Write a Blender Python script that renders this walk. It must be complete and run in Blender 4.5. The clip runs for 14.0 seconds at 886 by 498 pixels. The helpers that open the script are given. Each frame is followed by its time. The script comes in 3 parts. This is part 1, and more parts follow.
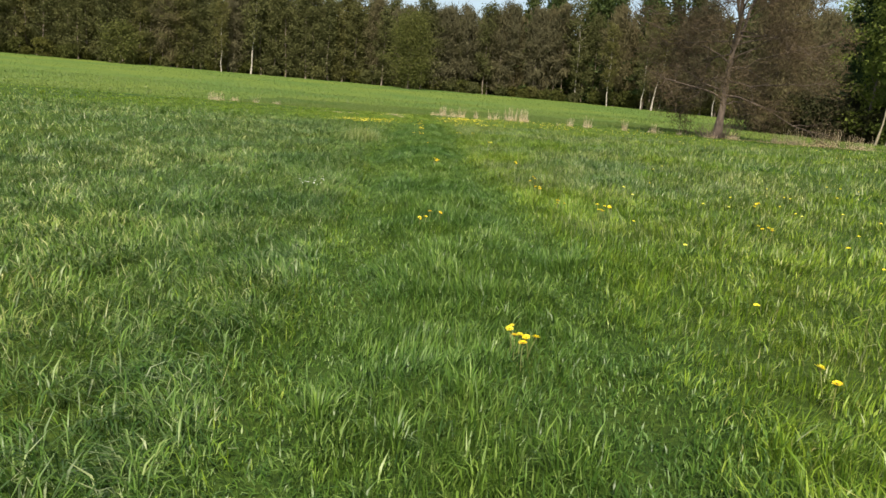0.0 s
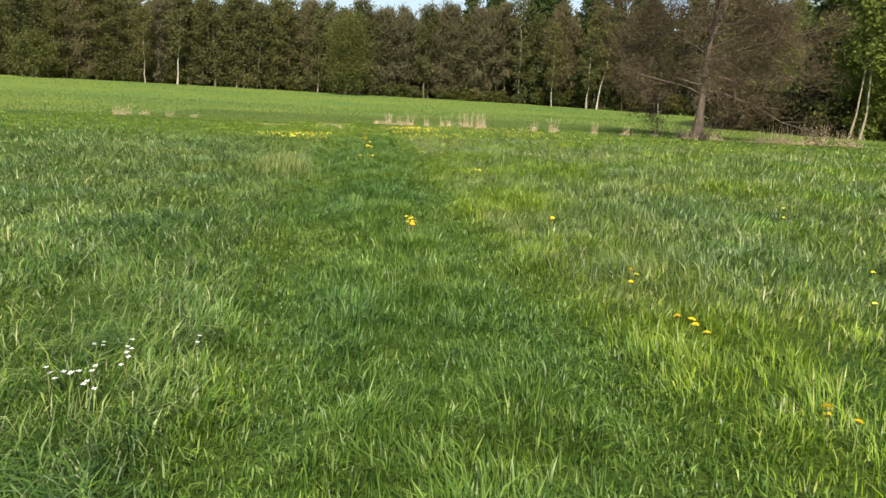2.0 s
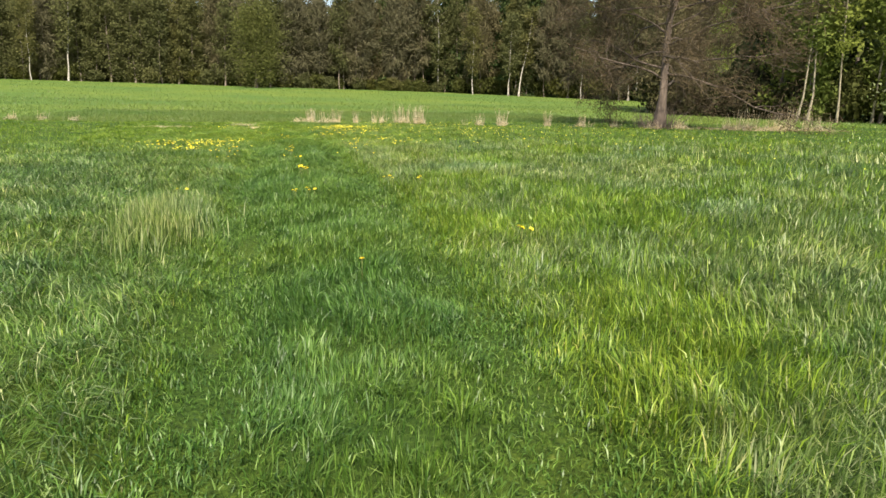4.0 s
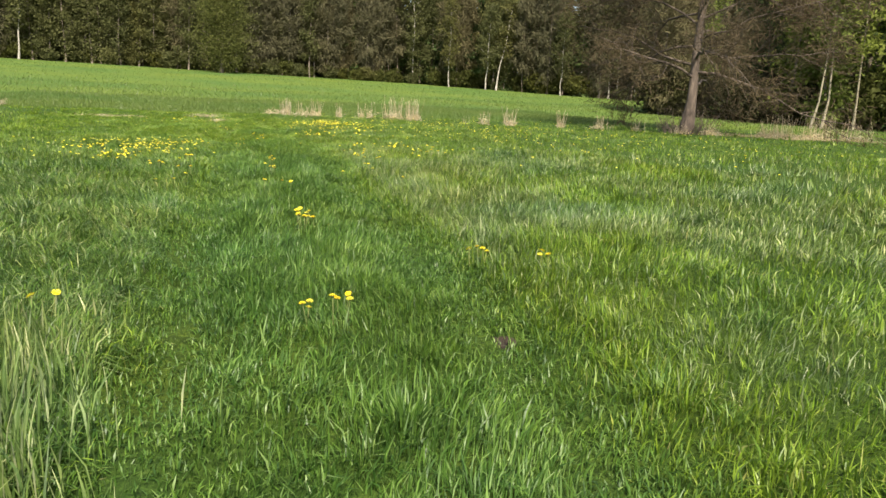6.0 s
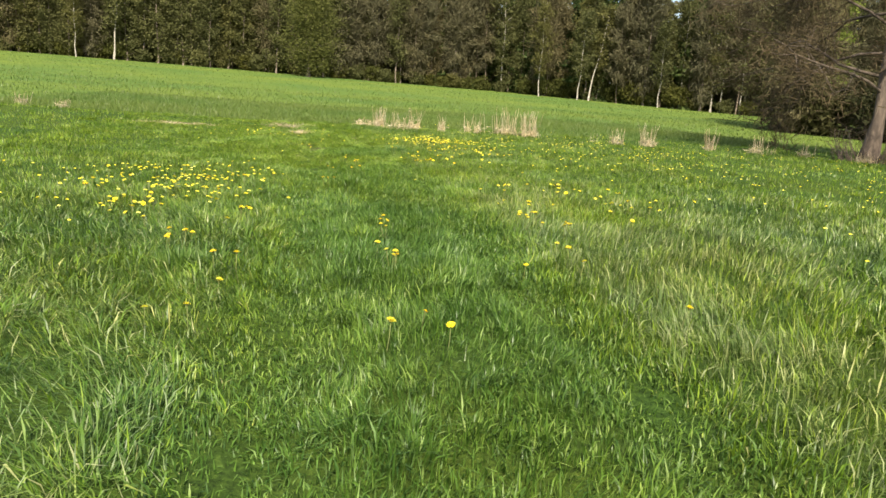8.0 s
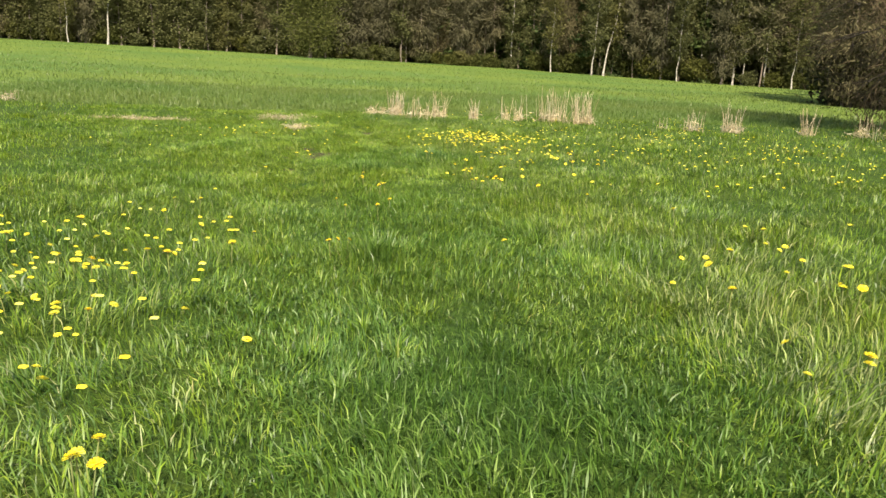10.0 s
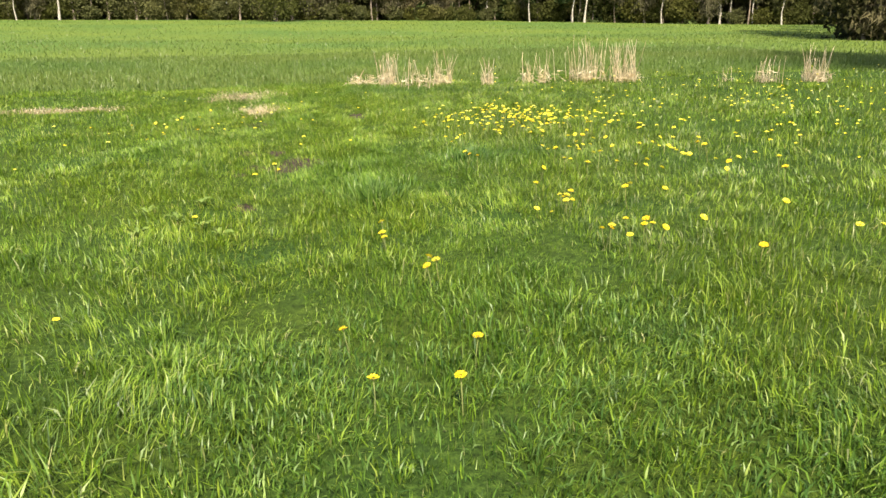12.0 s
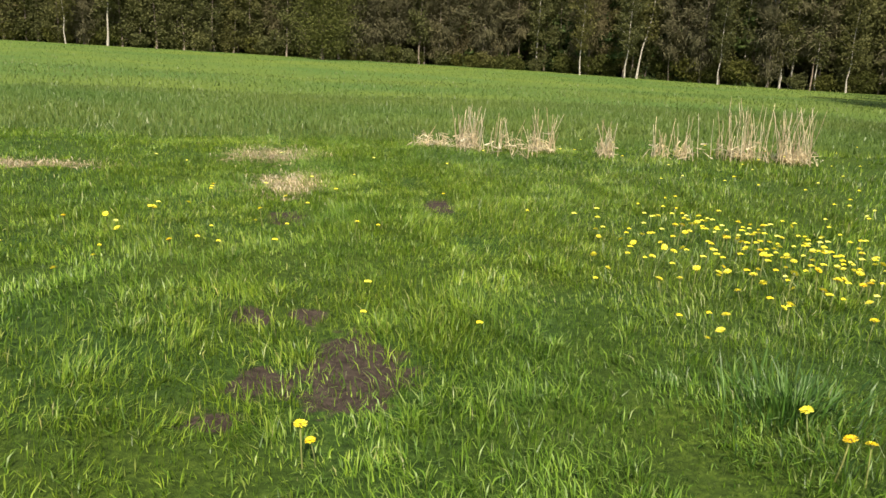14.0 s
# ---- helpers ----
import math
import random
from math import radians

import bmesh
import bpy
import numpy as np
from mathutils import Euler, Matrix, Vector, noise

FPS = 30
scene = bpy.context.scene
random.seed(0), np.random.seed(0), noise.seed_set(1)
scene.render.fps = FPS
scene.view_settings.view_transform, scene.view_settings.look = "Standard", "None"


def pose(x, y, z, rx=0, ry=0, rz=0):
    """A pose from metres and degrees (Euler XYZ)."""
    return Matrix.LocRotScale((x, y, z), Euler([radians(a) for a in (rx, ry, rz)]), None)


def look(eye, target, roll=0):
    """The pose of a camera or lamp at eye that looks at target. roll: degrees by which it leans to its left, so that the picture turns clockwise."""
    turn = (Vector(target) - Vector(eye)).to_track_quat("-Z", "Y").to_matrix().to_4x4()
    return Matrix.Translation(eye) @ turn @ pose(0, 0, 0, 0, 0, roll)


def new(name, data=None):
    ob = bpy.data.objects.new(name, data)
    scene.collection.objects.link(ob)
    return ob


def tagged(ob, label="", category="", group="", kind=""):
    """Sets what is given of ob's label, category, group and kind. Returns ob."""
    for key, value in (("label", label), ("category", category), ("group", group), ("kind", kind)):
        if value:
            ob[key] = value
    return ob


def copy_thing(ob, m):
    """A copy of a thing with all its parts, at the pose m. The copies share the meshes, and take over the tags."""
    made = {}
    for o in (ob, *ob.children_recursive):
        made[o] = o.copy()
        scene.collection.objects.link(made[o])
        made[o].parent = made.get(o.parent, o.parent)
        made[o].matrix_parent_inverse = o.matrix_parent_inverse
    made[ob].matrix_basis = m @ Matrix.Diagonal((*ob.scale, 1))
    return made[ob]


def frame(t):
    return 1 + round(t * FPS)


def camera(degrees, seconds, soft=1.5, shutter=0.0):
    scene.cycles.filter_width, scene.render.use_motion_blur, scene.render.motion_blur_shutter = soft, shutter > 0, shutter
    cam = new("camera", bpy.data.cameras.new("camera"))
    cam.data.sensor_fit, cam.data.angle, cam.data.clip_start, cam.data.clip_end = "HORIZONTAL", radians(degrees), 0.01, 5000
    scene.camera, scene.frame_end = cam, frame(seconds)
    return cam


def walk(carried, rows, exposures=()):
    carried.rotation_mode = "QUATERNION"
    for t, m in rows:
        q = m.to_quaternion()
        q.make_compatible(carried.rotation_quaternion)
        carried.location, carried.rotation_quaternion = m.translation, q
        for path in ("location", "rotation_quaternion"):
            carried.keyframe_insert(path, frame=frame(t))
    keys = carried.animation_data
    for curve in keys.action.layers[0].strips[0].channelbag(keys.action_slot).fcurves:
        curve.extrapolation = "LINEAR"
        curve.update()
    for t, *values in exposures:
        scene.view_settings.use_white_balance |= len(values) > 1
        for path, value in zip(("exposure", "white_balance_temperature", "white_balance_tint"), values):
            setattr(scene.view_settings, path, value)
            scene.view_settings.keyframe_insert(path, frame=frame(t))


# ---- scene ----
cam = camera(62.0, 14.0, 1.5)
PATH = [
    (0, (-0.018, 0.978, 1.144), (-0.014, 2.937, 0.739), 4.5),
    (0.5, (-0.094, 2.247, 1.133), (-0.138, 4.205, 0.729), 2.6),
    (1, (-0.184, 3.576, 1.143), (-0.139, 5.534, 0.739), 1.4),
    (1.5, (-0.21, 4.951, 1.125), (-0.08, 6.908, 0.729), 2.0),
    (2, (-0.402, 6.407, 1.145), (-0.251, 8.364, 0.76), 2.7),
    (2.5, (-0.497, 7.745, 1.19), (-0.339, 9.704, 0.819), -0.0),
    (3, (-0.652, 9.075, 1.226), (-0.433, 11.028, 0.856), 0.0),
    (3.2, (-0.697, 9.59, 1.241), (-0.461, 11.541, 0.868), -0.2),
    (5.3, (-0.988, 14.229, 1.2), (-0.446, 16.102, 0.756), 5.0),
    (5.5, (-1.029, 14.734, 1.212), (-0.501, 16.612, 0.772), 4.9),
    (6, (-1.094, 16.08, 1.221), (-0.637, 17.981, 0.798), 3.0),
    (6.5, (-1.152, 17.339, 1.235), (-0.722, 19.249, 0.828), 1.7),
    (7, (-1.172, 18.486, 1.222), (-0.75, 20.401, 0.827), 1.9),
    (7.5, (-1.26, 19.622, 1.249), (-0.899, 21.551, 0.862), 2.7),
    (8, (-1.353, 20.799, 1.205), (-1.095, 22.738, 0.789), 4.2),
    (8.5, (-1.452, 22.026, 1.207), (-1.147, 23.951, 0.76), 4.5),
    (9, (-1.496, 23.142, 1.196), (-1.225, 25.072, 0.746), 4.1),
    (9.2, (-1.489, 23.581, 1.19), (-1.233, 25.512, 0.736), 4.1),
    (11.3, (-1.638, 27.71, 1.161), (-1.37, 29.612, 0.607), 0.5),
    (11.5, (-1.651, 28.08, 1.156), (-1.366, 29.975, 0.584), 0.5),
    (12, (-1.691, 29.2, 1.101), (-1.407, 31.093, 0.523), -0.5),
    (12.5, (-1.775, 30.289, 1.032), (-1.364, 32.126, 0.355), 3.2),
    (13, (-1.86, 31.308, 1.071), (-1.46, 33.192, 0.531), 3.4),
    (13.5, (-1.937, 32.294, 1.049), (-1.544, 34.182, 0.518), 4.5),
    (14, (-1.985, 33.325, 1.073), (-1.775, 35.258, 0.607), 2.8),
]
EXPOSURES = [(0, 0.68, 6800, 11), (1, 0.90, 6850, 11), (3, 0.86, 6800, 11), (5.3, 1.32, 6600, 10), (5.7, 1.04, 6600, 10), (6.5, 0.96, 6850, 10), (7.5, 1.06, 6900, 10), (8, 1.07, 6950, 10),
             (8.5, 1.34, 6950, 11), (9, 1.07, 6950, 11), (11.5, 1.16, 7000, 11), (12.5, 1.28, 7000, 11), (13.5, 1.04, 6900, 10), (14, 0.79, 6900, 10)]
walk(cam, [(t, look(eye, target, roll)) for t, eye, target, roll in PATH], EXPOSURES)

# ---- sky and sun ----
SUN_AZ, SUN_EL = 183.0, 49.0          # degrees clockwise from +y, and above the horizon
world = bpy.data.worlds.new("sky")
scene.world = world
world.use_nodes = True
wn = world.node_tree.nodes
sky = wn.new("ShaderNodeTexSky")
sky.sky_type = 'NISHITA'
sky.sun_disc = False
sky.sun_elevation = radians(SUN_EL)
sky.sun_rotation = radians(SUN_AZ)
sky.dust_density = 3.0
wn["Background"].inputs["Strength"].default_value = 0.125
world.node_tree.links.new(sky.outputs[0], wn["Background"].inputs["Color"])
sun_data = bpy.data.lights.new("sun", 'SUN')
sun_data.energy, sun_data.angle, sun_data.color = 5.0, radians(0.6), (1.0, 0.92, 0.78)
sun = new("sun", sun_data)
sun_dir = Vector((math.sin(radians(SUN_AZ)) * math.cos(radians(SUN_EL)),
                  math.cos(radians(SUN_AZ)) * math.cos(radians(SUN_EL)), math.sin(radians(SUN_EL))))
sun.matrix_world = look(sun_dir * 100, (0, 0, 0))
rng = np.random.default_rng(7)


# ---- materials ----
def nodes_of(name):
    m = bpy.data.materials.new(name)
    m.use_nodes = True
    t = m.node_tree
    b = t.nodes["Principled BSDF"]
    return m, t, b


def ramp(t, fac, stops):
    r = t.nodes.new("ShaderNodeValToRGB")
    while len(r.color_ramp.elements) < len(stops):
        r.color_ramp.elements.new(0.5)
    for e, (p, c) in zip(r.color_ramp.elements, stops):
        e.position, e.color = p, (*c, 1)
    t.links.new(fac, r.inputs[0])
    return r.outputs[0]


def tex_noise(t, vec, scale, detail=4.0, rough=0.55):
    n = t.nodes.new("ShaderNodeTexNoise")
    n.inputs["Scale"].default_value, n.inputs["Detail"].default_value = scale, detail
    n.inputs["Roughness"].default_value = rough
    t.links.new(vec, n.inputs["Vector"])
    return n.outputs["Fac"]


def mixc(t, fac, a, b, mode='MIX'):
    m = t.nodes.new("ShaderNodeMix")
    m.data_type, m.blend_type = 'RGBA', mode
    for v, s in ((fac, m.inputs["Factor"]), (a, m.inputs["A"]), (b, m.inputs["B"])):
        if isinstance(v, (int, float)):
            s.default_value = v
        elif isinstance(v, tuple):
            s.default_value = (*v, 1)
        else:
            t.links.new(v, s)
    return m.outputs["Result"]


def calc(t, op, a, b=0.0, clamp=False):
    m = t.nodes.new("ShaderNodeMath")
    m.operation, m.use_clamp = op, clamp
    for v, s in ((a, m.inputs[0]), (b, m.inputs[1])):
        if isinstance(v, (int, float)):
            s.default_value = v
        else:
            t.links.new(v, s)
    return m.outputs[0]


def position(t):
    return t.nodes.new("ShaderNodeNewGeometry").outputs["Position"]


def leaf_surface(t, b, colour, through_amount, rough, gloss=0.22):
    """Leaf: a glossy face that lets part of the light through."""
    t.links.new(colour, b.inputs["Base Color"])
    b.inputs["Roughness"].default_value = rough
    b.inputs["Specular IOR Level"].default_value = gloss
    tr = t.nodes.new("ShaderNodeBsdfTranslucent")
    t.links.new(colour, tr.inputs["Color"])
    mx = t.nodes.new("ShaderNodeMixShader")
    mx.inputs[0].default_value = through_amount
    t.links.new(b.outputs[0], mx.inputs[1])
    t.links.new(tr.outputs[0], mx.inputs[2])
    t.links.new(mx.outputs[0], t.nodes["Material Output"].inputs["Surface"])


def grass_material(name, stops, patch_a, patch_b, patch_scale=0.55, tufted=True):
    m, t, b = nodes_of(name)
    g = t.nodes.new("ShaderNodeNewGeometry")
    base = ramp(t, g.outputs["Random Per Island"], stops)
    n1 = tex_noise(t, g.outputs["Position"], patch_scale, 3.0)
    patch = ramp(t, n1, [(0.34, patch_a), (0.5, (1, 1, 1)), (0.66, patch_b)])
    col = mixc(t, 1.0, base, patch, 'MULTIPLY')
    if tufted:
        n2 = tex_noise(t, g.outputs["Position"], 4.5, 2.0)
        col = mixc(t, 1.0, col, ramp(t, n2, [(0.3, (0.72, 0.76, 0.8)), (0.7, (1.18, 1.15, 1.05))]), 'MULTIPLY')
        n3 = tex_noise(t, g.outputs["Position"], 15.0, 3.0)
        col = mixc(t, 1.0, col, ramp(t, n3, [(0.32, (0.76, 0.79, 0.82)), (0.68, (1.17, 1.14, 1.06))]), 'MULTIPLY')
    leaf_surface(t, b, col, 0.36, 0.42, 0.34)
    return m


GRASS = grass_material("meadow_grass", [(0.0, (0.060, 0.125, 0.014)), (0.3, (0.115, 0.205, 0.018)), (0.62, (0.175, 0.27, 0.024)),
                                        (0.9, (0.22, 0.305, 0.045)), (0.97, (0.27, 0.32, 0.08)), (1.0, (0.34, 0.33, 0.14))],
                       (0.8, 0.9, 1.04), (1.06, 1.02, 0.92))
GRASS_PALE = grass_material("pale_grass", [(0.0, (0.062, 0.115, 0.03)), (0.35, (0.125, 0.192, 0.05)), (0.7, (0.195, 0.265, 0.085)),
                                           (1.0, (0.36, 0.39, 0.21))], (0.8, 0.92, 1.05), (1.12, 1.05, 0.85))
GRASS_LUSH = grass_material("track_turf", [(0.0, (0.04, 0.095, 0.016)), (0.4, (0.075, 0.152, 0.022)), (0.8, (0.118, 0.21, 0.036)), (1.0, (0.2, 0.29, 0.085))],
                            (0.8, 0.9, 1.04), (1.14, 1.05, 0.9))
CROP = grass_material("field_grass", [(0.0, (0.08, 0.126, 0.025)), (0.5, (0.1, 0.15, 0.031)), (1.0, (0.13, 0.178, 0.044))],
                      (0.8, 0.95, 0.9), (1.15, 1.08, 1.0), 0.08, False)


def ground_material():
    m, t, b = nodes_of("meadow_ground")
    pos = position(t)
    sep = t.nodes.new("ShaderNodeSeparateXYZ")
    t.links.new(pos, sep.inputs[0])
    X, Y = sep.outputs[0], sep.outputs[1]
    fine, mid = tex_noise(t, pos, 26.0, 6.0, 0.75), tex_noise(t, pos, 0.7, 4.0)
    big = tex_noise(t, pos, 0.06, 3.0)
    # dead thatch, coloured darker to put in the shade between the blades
    shaded_thatch = ramp(t, fine, [(0.3, (0.014, 0.026, 0.005)), (0.5, (0.034, 0.062, 0.01)), (0.62, (0.06, 0.1, 0.016)), (0.75, (0.11, 0.13, 0.034))])
    shaded_thatch = mixc(t, 1.0, shaded_thatch, ramp(t, mid, [(0.35, (0.8, 0.95, 1.0)), (0.65, (1.2, 1.1, 0.85))]), 'MULTIPLY')
    sward = ramp(t, fine, [(0.3, (0.068, 0.108, 0.02)), (0.6, (0.1, 0.152, 0.03)), (0.8, (0.14, 0.186, 0.049))])
    crop = mixc(t, 1.0, sward, ramp(t, big, [(0.38, (0.74, 0.86, 0.92)), (0.62, (1.12, 1.03, 0.9))]), 'MULTIPLY')
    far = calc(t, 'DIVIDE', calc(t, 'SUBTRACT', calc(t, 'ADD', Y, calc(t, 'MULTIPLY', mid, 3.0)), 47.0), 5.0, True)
    col = mixc(t, far, shaded_thatch, crop)
    # bare soil and trampled straw, where boots and wheels have broken the sward
    wob = calc(t, 'MULTIPLY', calc(t, 'SUBTRACT', tex_noise(t, pos, 5.0, 5.0, 0.65), 0.5), 2.6)

    def spot(px, py, rx, ry):
        dx = calc(t, 'DIVIDE', calc(t, 'SUBTRACT', X, px), rx)
        dy = calc(t, 'DIVIDE', calc(t, 'SUBTRACT', Y, py), ry)
        d = calc(t, 'SQRT', calc(t, 'ADD', calc(t, 'MULTIPLY', dx, dx), calc(t, 'MULTIPLY', dy, dy)))
        return calc(t, 'MULTIPLY', calc(t, 'SUBTRACT', 1.0, calc(t, 'ADD', d, wob)), 4.0, True)
    soil = ramp(t, fine, [(0.3, (0.022, 0.015, 0.011)), (0.55, (0.056, 0.043, 0.033)), (0.8, (0.11, 0.084, 0.06))])
    straw = ramp(t, fine, [(0.3, (0.08, 0.07, 0.03)), (0.7, (0.3, 0.25, 0.13))])
    for px, py, rx, ry in MUD:
        col = mixc(t, spot(px, py, rx, ry), col, soil)
    for px, py, rx, ry in STRAW:
        col = mixc(t, spot(px, py, rx, ry), col, straw)
    t.links.new(col, b.inputs["Base Color"])
    b.inputs["Roughness"].default_value = 0.95
    b.inputs["Specular IOR Level"].default_value = 0.1
    bump = t.nodes.new("ShaderNodeBump")
    bump.inputs["Strength"].default_value, bump.inputs["Distance"].default_value = 0.7, 0.05
    t.links.new(fine, bump.inputs["Height"])
    t.links.new(bump.outputs[0], b.inputs["Normal"])
    return m


def foliage(name, dark, light, through_amount=0.5, rough=0.6):
    m, t, b = nodes_of(name)
    g = t.nodes.new("ShaderNodeNewGeometry")
    o = t.nodes.new("ShaderNodeObjectInfo")
    col = ramp(t, g.outputs["Random Per Island"], [(0.0, dark), (1.0, light)])
    tint = ramp(t, o.outputs["Random"], [(0.0, (0.82, 0.84, 0.84)), (0.5, (1.0, 1.0, 1.0)), (1.0, (1.14, 1.05, 0.92))])
    col = mixc(t, 1.0, col, tint, 'MULTIPLY')
    n = tex_noise(t, g.outputs["Position"], 0.6, 2.0)
    col = mixc(t, 1.0, col, ramp(t, n, [(0.3, (0.92, 0.92, 0.92)), (0.7, (1.08, 1.08, 1.05))]), 'MULTIPLY')
    leaf_surface(t, b, col, through_amount, rough, 0.05)
    return m


def bark(name, stops, scale, stretch=0.25, rough=0.85):
    m, t, b = nodes_of(name)
    mp = t.nodes.new("ShaderNodeMapping")
    mp.inputs["Scale"].default_value = (1, 1, stretch)
    t.links.new(position(t), mp.inputs["Vector"])
    n = tex_noise(t, mp.outputs[0], scale, 6.0, 0.65)
    t.links.new(ramp(t, n, stops), b.inputs["Base Color"])
    b.inputs["Roughness"].default_value = rough
    bump = t.nodes.new("ShaderNodeBump")
    bump.inputs["Strength"].default_value, bump.inputs["Distance"].default_value = 0.8, 0.03
    t.links.new(n, bump.inputs["Height"])
    t.links.new(bump.outputs[0], b.inputs["Normal"])
    return m


LEAF_OLIVE = foliage("young_olive_leaves", (0.098, 0.105, 0.042), (0.116, 0.124, 0.05))
LEAF_BULB = foliage("willow_leaves", (0.102, 0.113, 0.034), (0.116, 0.127, 0.038))
LEAF_GREEN = foliage("fresh_green_leaves", (0.127, 0.168, 0.039), (0.157, 0.197, 0.049))
LEAF_BUSH = foliage("shrub_leaves", (0.071, 0.079, 0.023), (0.097, 0.108, 0.032))
NEEDLES = foliage("dark_needles", (0.036, 0.060, 0.022), (0.076, 0.112, 0.040), 0.35)
TWIGS_DARK = foliage("dark_brown_twigs", (0.074, 0.058, 0.037), (0.099, 0.080, 0.051), 0.4, 0.8)
# thicket leaves darkened in colour to stand for the shade they are in
LEAF_THICKET_SHADED = foliage("shaded_thicket_leaves", (0.03, 0.034, 0.015), (0.052, 0.054, 0.024), 0.3)
LEAF_BLOSSOM = foliage("pale_blossom_leaves", (0.1, 0.15, 0.04), (0.42, 0.45, 0.26))
TWIGS = foliage("brown_twigs_and_catkins", (0.106, 0.101, 0.058), (0.126, 0.119, 0.069), 0.42, 0.8)
BARK_BIRCH = bark("birch_bark", [(0.36, (0.05, 0.042, 0.034)), (0.48, (0.3, 0.28, 0.235)), (0.72, (0.52, 0.49, 0.42))], 5.0, 1.6)
BARK_GREY = bark("grey_brown_bark", [(0.3, (0.07, 0.055, 0.042)), (0.7, (0.24, 0.2, 0.155))], 8.0)
BARK_ALDER = bark("alder_bark", [(0.3, (0.035, 0.026, 0.019)), (0.55, (0.085, 0.064, 0.048)), (0.75, (0.18, 0.14, 0.105))], 9.0)
BARK_PALE = bark("pale_grey_bark", [(0.3, (0.12, 0.105, 0.07)), (0.7, (0.29, 0.26, 0.18))], 8.0)
BARK_POLE = bark("brown_pole_bark", [(0.3, (0.095, 0.07, 0.05)), (0.7, (0.25, 0.2, 0.15))], 8.0)
REED = grass_material("dry_reed", [(0.0, (0.34, 0.27, 0.17)), (0.5, (0.52, 0.44, 0.3)), (1.0, (0.68, 0.6, 0.45))], (0.85, 0.85, 0.85), (1.1, 1.08, 1.0))


def petal_material():
    m, t, b = nodes_of("dandelion_petals")
    g = t.nodes.new("ShaderNodeNewGeometry")
    o = t.nodes.new("ShaderNodeObjectInfo")
    col = ramp(t, g.outputs["Random Per Island"], [(0.0, (0.8, 0.6, 0.015)), (0.6, (0.86, 0.74, 0.03)), (1.0, (0.9, 0.83, 0.1))])
    col = mixc(t, 1.0, col, ramp(t, o.outputs["Random"], [(0.0, (1.0, 0.86, 0.9)), (0.3, (1, 1, 1)), (1.0, (0.95, 1.04, 2.2))]), 'MULTIPLY')
    leaf_surface(t, b, col, 0.3, 0.6)
    return m


PETAL = petal_material()
STEM = foliage("dandelion_stem", (0.12, 0.16, 0.05), (0.2, 0.22, 0.09), 0.2)


# ---- mesh helpers ----
def mesh_np(name, verts, tris, mats, smooth=False, index=None):
    me = bpy.data.meshes.new(name)
    verts, tris = np.asarray(verts, np.float32), np.asarray(tris, np.int32)
    me.vertices.add(len(verts))
    me.vertices.foreach_set("co", verts.ravel())
    me.loops.add(tris.size)
    me.loops.foreach_set("vertex_index", tris.ravel())
    me.polygons.add(len(tris))
    me.polygons.foreach_set("loop_start", np.arange(0, tris.size, 3, dtype=np.int32))
    if smooth:
        me.polygons.foreach_set("use_smooth", np.ones(len(tris), bool))
    for m in (mats if isinstance(mats, (list, tuple)) else [mats]):
        me.materials.append(m)
    if index is not None:
        me.polygons.foreach_set("material_index", np.asarray(index, np.int32))
    me.update(calc_edges=True)
    return me


def part(name, me, parent, label=""):
    ob = new(name, me)
    ob.parent = parent
    if label:
        tagged(ob, label)
    return ob


def joined(pieces):
    vs, ts, n = [], [], 0
    for v, t in pieces:
        vs.append(v)
        ts.append(np.asarray(t) + n)
        n += len(v)
    return np.concatenate(vs), np.concatenate(ts)


def tube(points, radii, sides=6):
    """A closed tapered tube along points."""
    P = np.asarray(points, float)
    d = np.gradient(P, axis=0)
    d /= np.linalg.norm(d, axis=1)[:, None] + 1e-9
    ref = np.array([1.0, 0, 0]) if abs(d[0][0]) < 0.8 else np.array([0, 1.0, 0])
    u = np.cross(d, ref)
    u /= np.linalg.norm(u, axis=1)[:, None] + 1e-9
    w = np.cross(d, u)
    a = np.arange(sides) / sides * 2 * np.pi
    R = np.asarray(radii)[:, None, None]
    V = P[:, None] + R * (np.cos(a)[None, :, None] * u[:, None] + np.sin(a)[None, :, None] * w[:, None])
    n = len(P)
    T = []
    for i in range(n - 1):
        for j in range(sides):
            k = (j + 1) % sides
            a0, b0, a1, b1 = i * sides + j, i * sides + k, (i + 1) * sides + j, (i + 1) * sides + k
            T += [(a0, b0, b1), (a0, b1, a1)]
    for j in range(1, sides - 1):
        T.append(((n - 1) * sides, (n - 1) * sides + j, (n - 1) * sides + j + 1))
    return V.reshape(-1, 3), np.array(T)


def lattice(ix, iy, seed):
    h = (ix * 374761393 + iy * 668265263 + seed * 974634777) & 0xFFFFFFFF
    h = ((h ^ (h >> 13)) * 1274126177) & 0xFFFFFFFF
    return ((h ^ (h >> 16)) & 0xFFFF) / 65535.0


def vnoise(x, y, scale, seed=0):
    x, y = np.asarray(x) / scale, np.asarray(y) / scale
    ix, iy = np.floor(x).astype(np.int64), np.floor(y).astype(np.int64)
    fx, fy = x - ix, y - iy
    fx, fy = fx * fx * (3 - 2 * fx), fy * fy * (3 - 2 * fy)
    a, b = lattice(ix, iy, seed), lattice(ix + 1, iy, seed)
    c, d = lattice(ix, iy + 1, seed), lattice(ix + 1, iy + 1, seed)
    return (a * (1 - fx) + b * fx) * (1 - fy) + (c * (1 - fx) + d * fx) * fy


